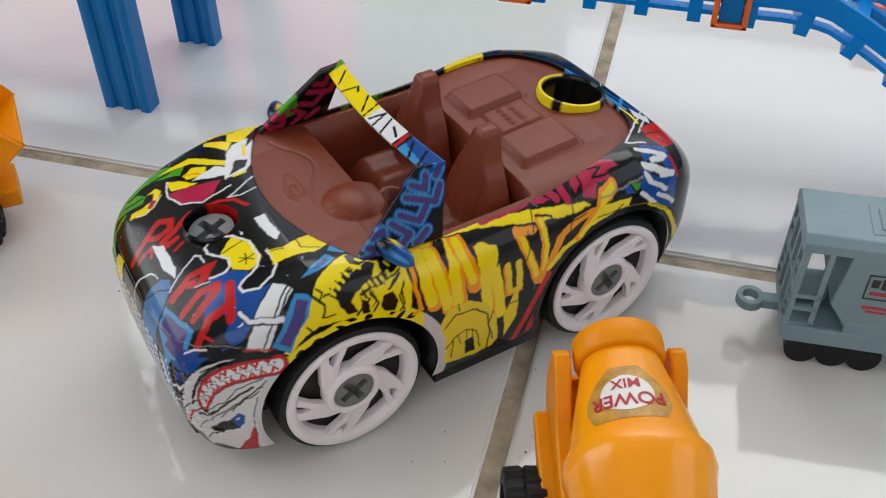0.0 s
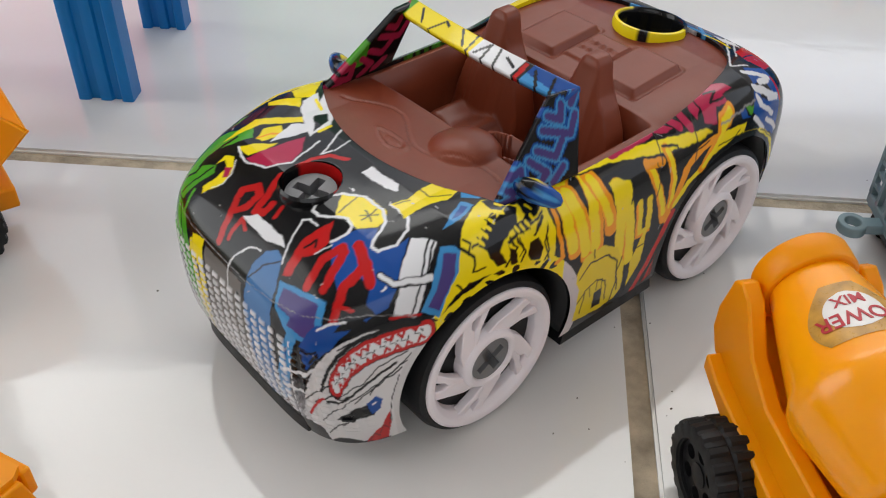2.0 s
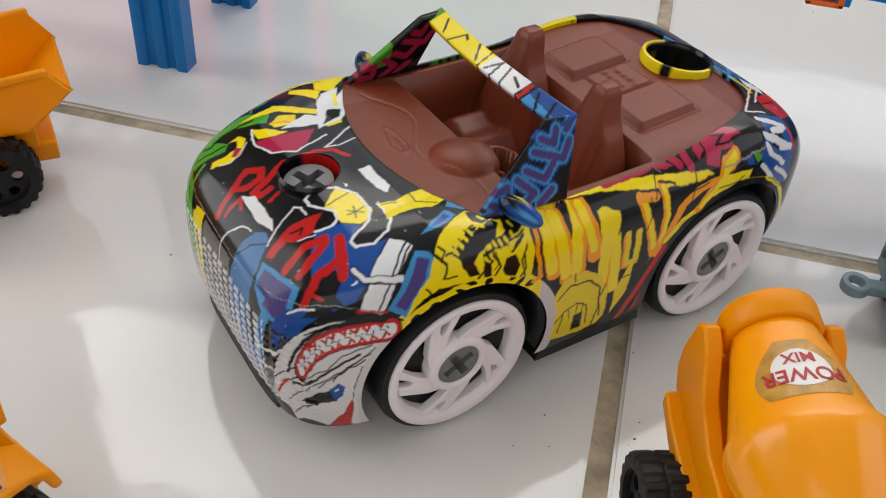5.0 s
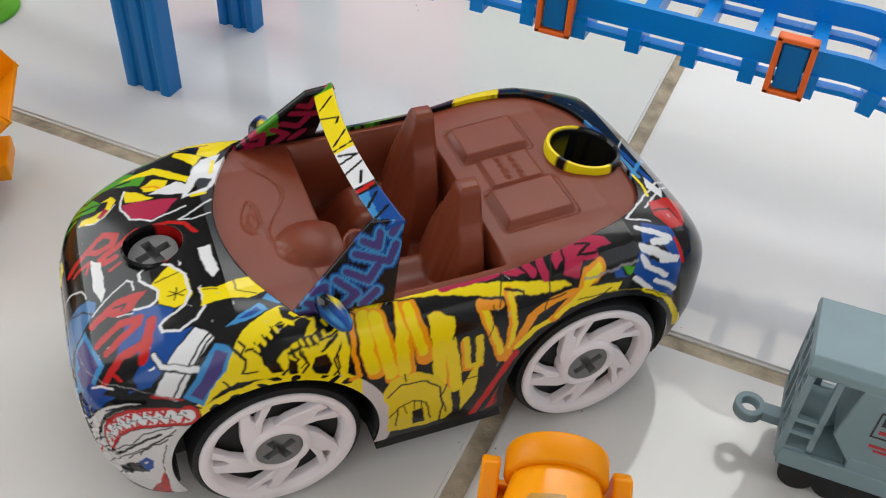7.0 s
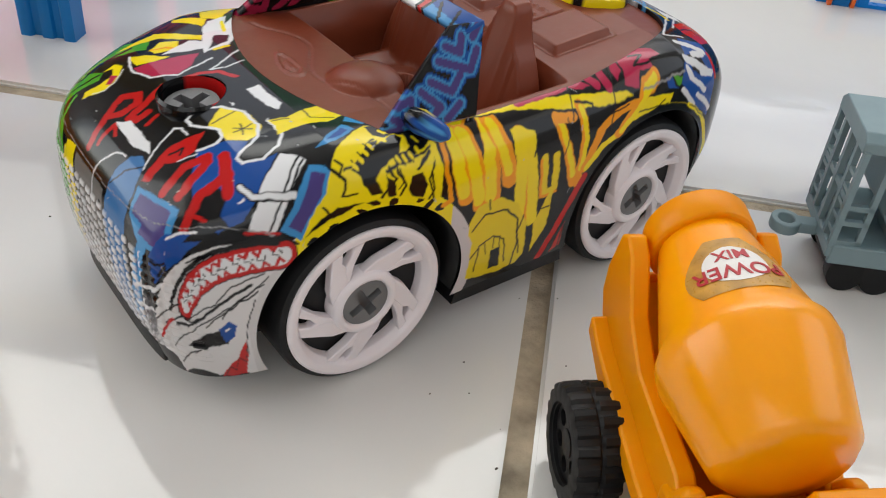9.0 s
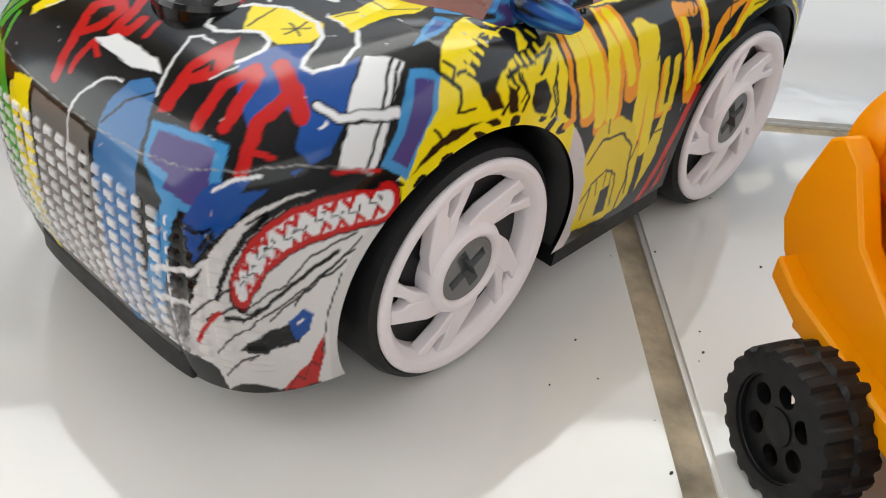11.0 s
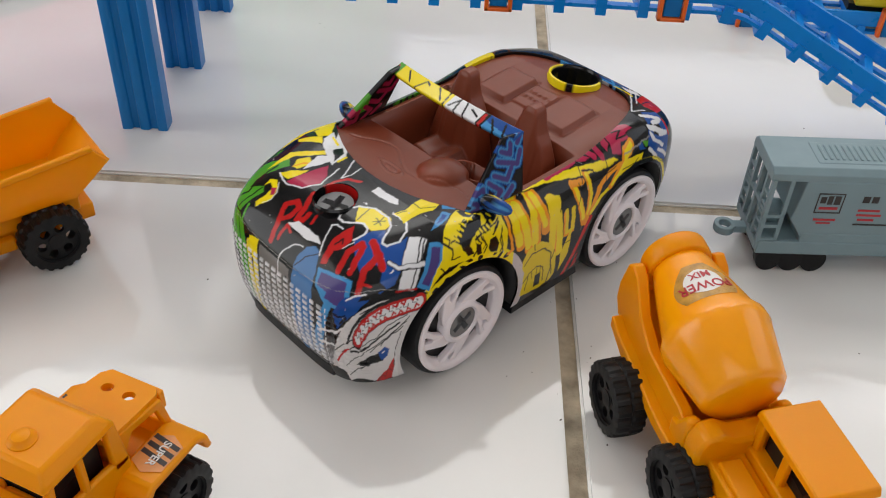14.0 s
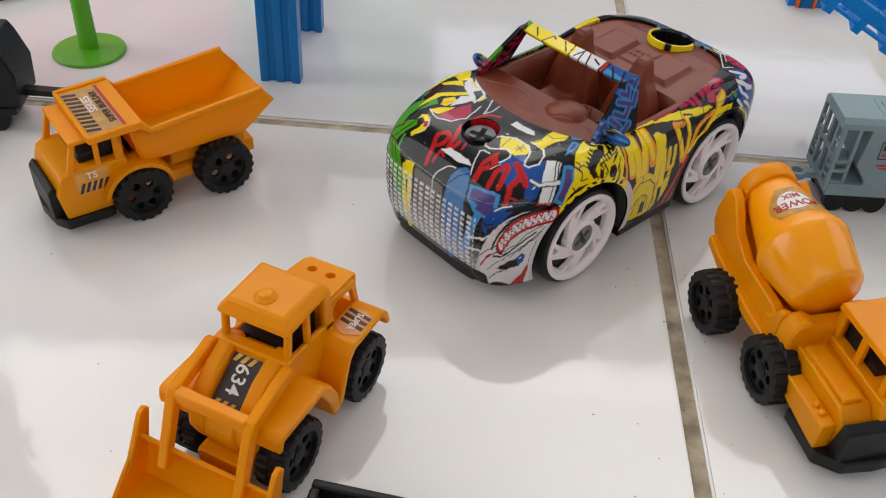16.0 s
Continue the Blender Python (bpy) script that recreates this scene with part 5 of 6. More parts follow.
for side in (1, -1):
    bm = B()
    y0, y1 = sorted((side * 0.0095, side * 0.0208))
    slab(bm, [(-0.0065, 0.0305), (-0.0100, 0.0328), (-0.0280, 0.0318), (-0.0320, 0.0290), (-0.0335, 0.0235), (-0.0312, 0.0235), (-0.0300, 0.0275), (-0.0275, 0.0295), (-0.0110, 0.0300), (-0.0082, 0.0275), (-0.0030, 0.0135), (-0.0008, 0.0135), (-0.0022, 0.0200)], "y", y0, y1)
    part("rear_fender", bm, M_YELLOW, load, bevel=0.0008)
    sm = pose(-0.0190, side * 0.0152, 0.03245, 0, -3.2, 0)
    outline = [(-0.0068, 0.0), (-0.0045, 0.0046), (0.0045, 0.0046), (0.0068, 0.0), (0.0045, -0.0046), (-0.0045, -0.0046)]
    ob = part("fender_sticker", slab(B(), outline, "z", 0, 0.00008), material("dull_orange_sticker", (0.70, 0.28, 0.08), 0.4, spread=0.15, scale=200), load, "orange and black fender sticker")
    ob.matrix_basis = sm
    stripes(load, sm @ pose(-0.0015, 0, 0), 0.0080, 0.0085, 3, 0.6)
    words("fender_letters", "SUPER", 0.0031, M_LABELWHITE, load, sm @ pose(0, 0.0004, 0.0003))
bm = B()
for side in (1, -1):
    y0, y1 = sorted((side * 0.0098, side * 0.0118))
    slab(bm, [(0.0125, 0.0380), (0.0100, 0.0380), (0.0085, 0.0515), (0.0110, 0.0515)], "y", y0, y1)
    slab(bm, [(0.0018, 0.0380), (-0.0005, 0.0380), (-0.0005, 0.0515), (0.0018, 0.0515)], "y", y0, y1)
    slab(bm, [(-0.0080, 0.0350), (-0.0135, 0.0350), (-0.0115, 0.0515), (-0.0080, 0.0515)], "y", y0, y1)
    slab(bm, [(0.0128, 0.0200), (-0.0130, 0.0200), (-0.0135, 0.0372), (-0.0060, 0.0385), (0.0125, 0.0402)], "y", y0, y1)
box(bm, 0.0100, 0.0142, -0.0130, 0.0130, 0.0385, 0.0420)
box(bm, 0.0100, 0.0125, -0.0115, 0.0115, 0.0290, 0.0404)
box(bm, -0.0128, -0.0108, -0.0115, 0.0115, 0.0290, 0.0400)
part("cab_frame", bm, M_YELLOW, load, "cab pillars with open windows", bevel=0.0007)
bm = B()
b0, b1, b2 = ([bm.verts.new(p) for p in ((x0, -w, z), (x1, -w, z), (x1, w, z), (x0, w, z))] for x0, x1, w, z in ((-0.0110, 0.0122, 0.0122, 0.0500), (-0.0112, 0.0124, 0.0124, 0.0517), (-0.0078, 0.0098, 0.0098, 0.0553)))
bm.faces.new(b0[::-1])
bm.faces.new(b2)
for a0, a1 in ((b0, b1), (b1, b2)):
    for k in range(4):
        bm.faces.new((a0[k], a0[(k + 1) % 4], a1[(k + 1) % 4], a1[k]))
roof = part("roof", bm, M_YELLOW, load, "bevelled cab roof", bevel=0.0014)
part("beacon", lathe(B(), [(0.0036, 0.0545), (0.0034, 0.0556), (0.0025, 0.0562), (0.0021, 0.0570), (0.0012, 0.0573)], at=(0.0045, 0, 0), n=24), M_YELLOW, roof, "small round beacon")
part("seat", slab(B(), [(-0.008, 0.0331), (0.008, 0.0331), (0.008, 0.041), (-0.001, 0.042), (-0.004, 0.048), (-0.008, 0.048)], "y", -0.008, 0.008), M_BLACK, load, "black cab seat")
bm = B()                      # rear cover with two holes
outline = [(-0.0090, -0.0100), (-0.0090, 0.0100), (-0.0285, 0.0090), (-0.0310, 0.0075), (-0.0310, -0.0075), (-0.0285, -0.0090)]
tilt = pose(-0.009, 0, 0.0440, 0, -9, 0) @ Matrix.Translation((0.009, 0, 0))
rim_e = []
for pts in (outline, [(-0.0250 + 0.0017 * math.cos(t), 0.0034 + 0.0017 * math.sin(t)) for t in np.linspace(0, 2 * math.pi, 20, endpoint=False)], [(-0.0250 + 0.0017 * math.cos(t), -0.0034 + 0.0017 * math.sin(t)) for t in np.linspace(0, 2 * math.pi, 20, endpoint=False)]):
    vs = [bm.verts.new(tilt @ Vector((x, y, 0))) for x, y in pts]
    rim_e += [bm.edges.new((vs[k], vs[(k + 1) % len(vs)])) for k in range(len(vs))]
bmesh.ops.triangle_fill(bm, use_beauty=True, edges=rim_e)
part("rear_cover", bm, M_YELLOW, load, "sloping rear cover with two holes", smooth=0, solid=0.0018)
bm = B()
for side in (1, -1):
    y0, y1 = sorted((side * 0.0092, side * 0.0112))
    slab(bm, [(-0.0090, 0.0436), (-0.0290, 0.0404), (-0.0315, 0.0290), (-0.0290, 0.0285), (-0.0265, 0.0382), (-0.0175, 0.0397), (-0.0120, 0.0330)], "y", y0 * 0.9, y1 * 0.9)
box(bm, -0.0322, -0.0300, -0.0085, 0.0085, 0.0340, 0.0403)
box(bm, -0.0322, -0.0300, -0.0105, 0.0105, 0.0200, 0.0290)
part("rear_frame", bm, M_YELLOW, load, bevel=0.0005)
hm = pose(0.02175, 0, 0.03525, 0, 32.8, 0) @ pose(0, 0, 0, 0, 0, 90)
sticker("hood_sticker", load, hm, 0.0098, 0.0168, M_INK, "black and gold number sticker")
for y in (-0.0070, 0.0070):
    stripes(load, hm @ pose(-0.0006, y, 0.0001), 0.0078, 0.0024, 3, 0.5).data.materials[0] = M_GOLD
words("number", "634", 0.0064, M_LABELWHITE, load, hm @ pose(0, 0.0010, 0.0004, 0, 0, -90))
for side in (1, -1):
    bm = B()
    y0, y1 = sorted((side * 0.0116, side * 0.0148))
    slab(bm, [(0.0130, 0.0375), (0.0140, 0.0415), (0.0160, 0.0422), (0.0335, 0.0378), (0.0355, 0.0350), (0.0440, 0.0130), (0.0410, 0.0110), (0.0320, 0.0335), (0.0150, 0.0378)], "y", y0, y1)
    part("lift_arm", bm, M_YELLOW, load, bevel=0.0005)
part("cross_bar", box(B(), 0.0312, 0.0348, -0.0120, 0.0120, 0.0330, 0.0376), M_YELLOW, load, bevel=0.0005)
bm = B()
prof = [(0.0400, 0.0190), (0.0376, 0.0140), (0.0380, 0.0070), (0.0410, 0.0016), (0.0580, 0.0010)]
rows = [[bm.verts.new((x, y, z)) for x, z in prof] for y in (-0.0235, 0.0235)]
for k in range(4):
    bm.faces.new((rows[0][k], rows[0][k + 1], rows[1][k + 1], rows[1][k]))
for r in rows:
    bm.faces.new(r)
bucket = part("bucket", bm, M_YELLOW, load, "wide front bucket", solid=0.0016, bevel=0.0003)
for y in (-0.0243, 0.0225):
    part("bucket_ear", slab(B(), [(0.0378, 0.0120), (0.0345, 0.0255), (0.0362, 0.0272), (0.0385, 0.0262), (0.0480, 0.0085)], "y", y, y + 0.0018), M_YELLOW, bucket, bevel=0.0004)
set_wheels(load, ((0.0200, 0.0203, 0.0203), (-0.0205, 0.0203, 0.0203)))

# -- concrete mixer --
mix = thing("mixer_truck", pose(0.0384, -0.1345, 0, 0, 0, -73.5), "orange-yellow plastic toy concrete mixer with tilted drum and black wheels", "toy truck", "construction toys")
bm = box(B(), -0.034, 0.046, -0.0080, 0.0080, 0.0085, 0.0150)
box(bm, -0.038, 0.012, -0.0125, 0.0125, 0.0145, 0.0175)
part("chassis", bm, M_YELLOW, mix, bevel=0.0006)
for side in (1, -1):
    bm = B()
    y0, y1 = sorted((side * 0.0112, side * 0.0150))
    slab(bm, [(0.0150, 0.0165), (0.0150, 0.0300), (0.0060, 0.0275), (0.0020, 0.0300), (-0.0200, 0.0315), (-0.0290, 0.0370), (-0.0350, 0.0465), (-0.0390, 0.0488), (-0.0418, 0.0470), (-0.0450, 0.0370), (-0.0452, 0.0310), (-0.0425, 0.0262), (-0.0300, 0.0200), (-0.0050, 0.0165)], "y", y0, y1)
    y0, y1 = sorted((side * 0.0112, side * 0.0182))
    slab(bm, [(0.0150, 0.0165), (0.0150, 0.0205), (-0.0050, 0.0210), (-0.0340, 0.0255), (-0.0400, 0.0280), (-0.0400, 0.0240), (-0.0300, 0.0200), (-0.0050, 0.0165)], "y", y0, y1)
    part("side_rail", bm, M_YELLOW, mix, bevel=0.0006)
part("tub", slab(B(), [(-0.0425, 0.0240), (-0.0425, 0.0352), (-0.0300, 0.0312), (-0.0150, 0.0262), (-0.0060, 0.0225), (0.0084, 0.0225), (0.0084, 0.0176), (-0.0300, 0.0195)], "y", -0.0111, 0.0111), M_YELLOW, mix, "hollow under the drum", bevel=0.0005)
bm = slab(B(), [(-0.0420, 0.0240), (-0.0440, 0.0360), (-0.0420, 0.0365), (-0.0395, 0.0240)], "y", -0.0114, 0.0114)
part("rear_plate", bm, M_YELLOW, mix, bevel=0.0005)
bm = slab(B(), [(-0.0160, 0.0165), (0.0160, 0.0165), (0.0160, 0.0290), (0.0138, 0.0330), (0.0095, 0.0336), (0.0050, 0.0310), (-0.0050, 0.0310), (-0.0095, 0.0336), (-0.0138, 0.0330), (-0.0160, 0.0290)], "x", 0.0085, 0.0162)
for side in (1, -1):
    slab(bm, [(0.0, 0.0165), (0.0090, 0.0165), (0.0090, 0.0330), (0.0060, 0.0322), (0.0030, 0.0270), (0.0, 0.0262)], "y", *sorted((side * 0.0120, side * 0.0160)))
part("front_plate", bm, M_YELLOW, mix, "saddle that carries the drum's front", bevel=0.0012)
tilt = pose(-0.0400, 0, 0.0465, 0, 100, 0)
drum = part("drum", lathe(B(), [(0.0078, -0.0035), (0.0082, 0.0), (0.0092, 0.004), (0.0143, 0.0245), (0.0158, 0.0270), (0.0161, 0.0300), (0.0157, 0.0315), (0.0124, 0.0470), (0.0106, 0.0490), (0.0060, 0.0495)], n=64, m=tilt), M_DRUM, mix, "glossy orange mixing drum", smooth=48)
part("drum_collar", lathe(B(), [(0.0078, -0.0040), (0.0100, -0.0040), (0.0104, -0.0030), (0.0104, 0.0018), (0.0099, 0.0026), (0.0078, 0.0026)], n=56, m=tilt, closed=True), M_YELLOW, drum, "thick collar of the drum", bevel=0.0004)


def on_drum(h, ang, lift):
    r = np.interp(h, (0.004, 0.0245), (0.0092, 0.0143)) + lift
    return tilt @ Vector((-r * math.cos(ang - 0.20), r * math.sin(ang - 0.20), h))


def drum_patch(name, color, half_w, h0, h1, lift, shape):
    bm = B()
    grid = [[bm.verts.new(on_drum(h0 + (h1 - h0) * i / 12, half_w * shape(i / 12) * (j / 8 - 1), lift)) for j in range(17)] for i in range(13)]
    for r0, r1 in zip(grid, grid[1:]):
        for j in range(16):
            bm.faces.new((r0[j], r0[j + 1], r1[j + 1], r1[j]))
    return part(name, bm, color, drum)


drum_patch("label", material("worn_gold_label", (0.52, 0.27, 0.045), 0.3, spread=0.3, scale=260), 0.74, 0.0092, 0.0232, 0.0001, lambda t: 0.28 + 0.72 * math.sin(math.pi * min(1, t * 0.72 + 0.06)))
drum_patch("label_field", M_LABELWHITE, 0.46, 0.0118, 0.0212, 0.0002, lambda t: math.sqrt(max(0.02, 1 - (2 * t - 1) ** 2)))
for text, h, size in (("MIX", 0.0140, 0.0035), ("POWER", 0.0182, 0.0045)):
    ob = words("label_letters", text, size, M_RED, drum, pose(0, 0, 0))
    for v in ob.data.vertices:
        r = np.interp(h, (0.004, 0.0245), (0.0092, 0.0143))
        v.co = on_drum(h + v.co.y, -v.co.x / r, 0.0003 + v.co.z)
bm = slab(B(), [(0.0150, 0.0120), (0.0470, 0.0075), (0.0490, 0.0200), (0.0470, 0.0280), (0.0150, 0.0280)], "y", -0.0010, 0.0170)
slab(bm, [(0.0150, 0.0120), (0.0460, 0.0075), (0.0470, 0.0190), (0.0430, 0.0240), (0.0150, 0.0250)], "y", -0.0120, -0.0010)
slab(bm, [(0.0160, 0.0120), (0.0450, 0.0075), (0.0450, 0.0185), (0.0160, 0.0190)], "y", -0.0175, -0.0120)
box(bm, 0.0180, 0.0420, -0.0105, -0.0035, 0.0240, 0.0262)
for x in (0.0400, 0.0365):
    lathe(bm, [(0.0012, 0.0180), (0.0012, 0.0200)], at=(x, -0.0148, 0), n=12)
part("cab_body", bm, M_YELLOW, mix, "stepped cab body", bevel=0.0006)
bm = B()
for y0, y1 in ((0.0002, 0.0022), (0.0148, 0.0168)):
    for x in (0.0170, 0.0290, 0.0430):
        box(bm, x - 0.0014, x + 0.0014, y0, y1, 0.0275, 0.0392)
box(bm, 0.0150, 0.0170, 0.0002, 0.0168, 0.0275, 0.0392)
slab(bm, [(0.0142, 0.0382), (0.0450, 0.0382), (0.0438, 0.0408), (0.0152, 0.0414)], "y", -0.0004, 0.0174)
part("cab_frame", bm, M_YELLOW, mix, "cab with open windows", bevel=0.0005)
part("seat", slab(B(), [(0.018, 0.0281), (0.036, 0.0281), (0.036, 0.031), (0.026, 0.032), (0.023, 0.037), (0.018, 0.037)], "y", 0.003, 0.013), M_BLACK, mix, "black cab seat")
bm = slab(B(), [(0.0280, 0.0170), (0.0480, 0.0180), (0.0530, 0.0110), (0.0540, 0.0), (0.0530, -0.0110), (0.0470, -0.0180), (0.0280, -0.0172)], "z", 0.0035, 0.0085)
slab(bm, [(0.0450, 0.0080), (0.0520, 0.0080), (0.0510, 0.0200), (0.0480, 0.0225)], "y", -0.0130, 0.0150)
part("bumper", bm, M_BLACK, mix, "black bumper and grille", bevel=0.0007)
set_wheels(mix, ((0.0138, 0.0212, 0.0220), (-0.0209, 0.0185, 0.0264)))

# ---- the railway ----
# -- grey hopper wagon --
wag = thing("train_wagon", pose(0.0695, -0.0290, 0, 0, 0, 2.5) @ Matrix.Diagonal((1.0, 1.05, 1.14, 1)), "grey-blue plastic toy hopper wagon with lattice end and black bogies", "train wagon")
WL = 0.092
bm = box(B(), 0.0, WL, -0.0125, 0.0125, 0.0095, 0.0125)
box(bm, 0.001, WL, -0.0128, -0.0110, 0.0080, 0.0130)
box(bm, 0.001, WL, 0.0110, 0.0128, 0.0080, 0.0130)
part("deck", bm, M_WAGON, wag, bevel=0.0004)
bm = slab(B(), [(-0.0118, 0.0385), (-0.0118, 0.0360), (0.0118, 0.0360), (0.0118, 0.0385), (0.0095, 0.0402), (-0.0095, 0.0402)], "x", -0.0005, WL)
for k in range(14):
    box(bm, 0.0190 + k * 0.0022, 0.0202 + k * 0.0022, -0.0050, 0.0040, 0.0400, 0.0408)
box(bm, 0.0165, 0.0520, -0.0070, 0.0060, 0.0398, 0.0404)
part("roof", bm, M_WAGON, wag, "roof with raised slatted hatch", bevel=0.0004)
bm = slab(B(), [(0.0105, 0.0215), (0.0125, 0.0365), (WL - 0.012, 0.0365), (WL - 0.012, 0.0205), (WL - 0.020, 0.0122), (0.0180, 0.0122)], "y", -0.0121, 0.0121)
slab(bm, [(0.0160, 0.0125), (WL - 0.014, 0.0125), (WL - 0.014, 0.0165), (0.0160, 0.0165)], "y", -0.0124, 0.0124)
part("hopper", bm, M_WAGON, wag, "sloping hopper body", bevel=0.0005)
bm = B()
for y in (-0.0116, -0.0060, 0.0, 0.0060, 0.0116):
    box(bm, 0.0, 0.0015, y - 0.0008, y + 0.0008, 0.0125, 0.0365)
for z in (0.0155, 0.0190, 0.0225, 0.0260, 0.0300):
    box(bm, 0.0001, 0.0013, -0.0116, -0.0060, z - 0.0005, z + 0.0005)
    box(bm, 0.0001, 0.0013, 0.0060, 0.0116, z - 0.0005, z + 0.0005)
box(bm, 0.0001, 0.0013, -0.0116, 0.0116, 0.0235, 0.0250)
for y in (-0.0120, 0.0106):
    box(bm, 0.0, 0.0080, y, y + 0.0014, 0.0125, 0.0140)
    box(bm, 0.0065, 0.0080, y, y + 0.0014, 0.0125, 0.0365)
    for z in (0.0180, 0.0220):
        box(bm, 0.0, 0.0080, y, y + 0.0014, z, z + 0.0012)
part("end_lattice", bm, M_WAGON, wag, "lattice ladder at the wagon's end")
part("tank", lathe(B(), [(0.0035, 0.002), (0.0042, 0.003), (0.0042, 0.011), (0.0035, 0.012)], "x", at=(0, 0.001, 0.0165), n=24), M_WAGON, wag)
bm = lathe(B(), [(0.0022, 0.0085), (0.0040, 0.0085), (0.0040, 0.0112), (0.0022, 0.0112)], at=(-0.0078, 0, 0), n=28, closed=True)
box(bm, -0.0045, 0.003, -0.0020, 0.0020, 0.0085, 0.0112)
part("coupling", bm, M_WAGON, wag, "ring coupling", bevel=0.0003)
for x0 in (0.016, WL - 0.016):
    bogie = part("bogie", box(B(), x0 - 0.013, x0 + 0.013, -0.0085, 0.0085, 0.0040, 0.0080), M_BLACK, wag, "black bogie", bevel=0.0006)
    for x in (x0 - 0.0085, x0, x0 + 0.0085):
        for y in (-0.0096, 0.0096):
            part("bogie_wheel", lathe(B(), [(0.0030, -0.0020), (0.0048, -0.0018), (0.0048, 0.0018), (0.0026, 0.0020)], "y", at=(x, y, 0.0048), n=20), M_BLACK, bogie)
sm = pose(0.0225, -0.01215, 0.0285, 90, 0, 0)
bm = B()
for x0, x1, y0, y1 in ((-0.0048, 0.0048, 0.0034, 0.0038), (-0.0048, 0.0048, -0.0038, -0.0034), (-0.0048, -0.0044, -0.0038, 0.0038), (0.0044, 0.0048, -0.0038, 0.0038), (-0.0036, -0.0016, 0.0, 0.0024), (-0.0010, 0.0008, -0.0004, 0.0028), (0.0014, 0.0036, -0.0004, 0.0028)):
    box(bm, x0, x1, y0, y1, 0, 0.0001)
ob = part("printed_mark", bm, M_INK, wag, "dark printed mark in a frame")
ob.matrix_basis = sm
bm = B()
for x0, x1, y0, y1 in ((-0.0034, 0.0034, -0.0024, -0.0014), (-0.0040, 0.0040, -0.0068, -0.0060), (-0.0026, 0.0026, -0.0080, -0.0074), (0.0110, 0.0190, -0.0028, -0.0020), (0.0110, 0.0200, -0.0046, -0.0038), (0.0120, 0.0180, -0.0064, -0.0056)):
    box(bm, x0, x1, y0, y1, 0, 0.0001)
ob = part("printed_lines", bm, M_RED, wag, "red printed lines")
ob.matrix_basis = sm
bm = B()
for x0, x1, y0, y1 in ((0.0115, 0.0140, 0.0006, 0.0030), (0.0148, 0.0172, 0.0006, 0.0030), (0.0110, 0.0240, -0.0082, -0.0076)):
    box(bm, x0, x1, y0, y1, 0, 0.0001)
ob = part("printed_lines", bm, M_INK, wag, "dark printed lines")
ob.matrix_basis = sm


# -- track supports --
def fluted(bm, x, y, w, d, z0, z1):
    half = [(-0.50, 0.05), (-0.47, 0.0), (-0.33, 0.0), (-0.29, 0.05), (-0.27, 0.20), (-0.13, 0.20), (-0.10, 0.06), (-0.04, 0.03)]
    pts = [(x + w * p, y - d / 2 + d * q) for p, q in half + [(-p, q) for p, q in half[::-1]]]
    back = [(2 * x - px, 2 * y - py) for px, py in pts]
    slab(bm, pts + back, "z", z0, z1)
    return bm


def support(x, y, h, label, w=0.0200):
    ob = thing("track_pillar", pose(x, y, 0), label, "track pillar", "track pillars")
    part("column", fluted(B(), 0, 0, w, 0.0085, 0.0, h), M_BLUE, ob, smooth=50)
    part("band", box(B(), -w / 2 - 0.0004, w / 2 + 0.0004, -0.0048, 0.0048, h * 0.60, h * 0.60 + 0.0022), M_BLUE, ob, bevel=0.0004)
    return ob


support(-0.1797, 0.0360, 0.125, "fluted blue plastic track pillar standing on the tiles")
support(-0.1772, 0.0925, 0.125, "fluted blue plastic track pillar behind the first one", 0.0175)
support(-0.1770, 0.1560, 0.125, "fluted blue plastic track pillar far behind the others", 0.0175)
brace = thing("pillar_brace", pose(-0.178, 0.064, 0.0), "blue plastic cross brace between two track pillars", "track brace")
bm = B()
for m in (pose(0, 0, 0.088, 38, 0, 0), pose(0, 0, 0.088, -38, 0, 0)):
    box(bm, -0.0012, 0.0012, -0.034, 0.034, -0.0018, 0.0018, m)
box(bm, -0.004, 0.004, -0.0285, 0.0285, 0.112, 0.116)
part("cross", bm, M_BLUE, brace, bevel=0.0003)

# -- raised track --
RAIL = [(-0.30, 0.0560, 0.0590), (-0.12, 0.0550, 0.0590), (-0.02, 0.0545, 0.0590), (0.045, 0.0535, 0.0590), (0.062, 0.0545, 0.0588), (0.0745, 0.0545, 0.0570), (0.0874, 0.0525, 0.0510), (0.1010, 0.0500, 0.0435), (0.1160, 0.0465, 0.0360), (0.140, 0.0395, 0.0240), (0.165, 0.030, 0.0135), (0.19, 0.018, 0.0060), (0.22, 0.0, 0.0010)]


def along(path, step):
    p = np.array(path)
    s = np.concatenate(([0], np.cumsum(np.linalg.norm(np.diff(p, axis=0), axis=1))))
    e = np.arange(0, s[-1], step)
    return [Vector([np.interp(v, s, p[:, k]) for k in range(3)]) for v in e]


def ribbon(bm, pts, off, w, z0, z1):
    """A bar of rectangular section that follows the points, off to their left."""
    rows = []
    for i, p in enumerate(pts):
        d = pts[min(i + 1, len(pts) - 1)] - pts[max(i - 1, 0)]
        n = Vector((-d.y, d.x, 0)).normalized()
        rows.append([bm.verts.new(p + n * o + Vector((0, 0, z))) for o, z in ((off, z0), (off + w, z0), (off + w, z1), (off, z1))])
    for a0, a1 in zip(rows, rows[1:]):
        for k in range(4):
            bm.faces.new((a0[k], a1[k], a1[(k + 1) % 4], a0[(k + 1) % 4]))
    bm.faces.new(rows[0])
    bm.faces.new(rows[-1][::-1])
    return bm


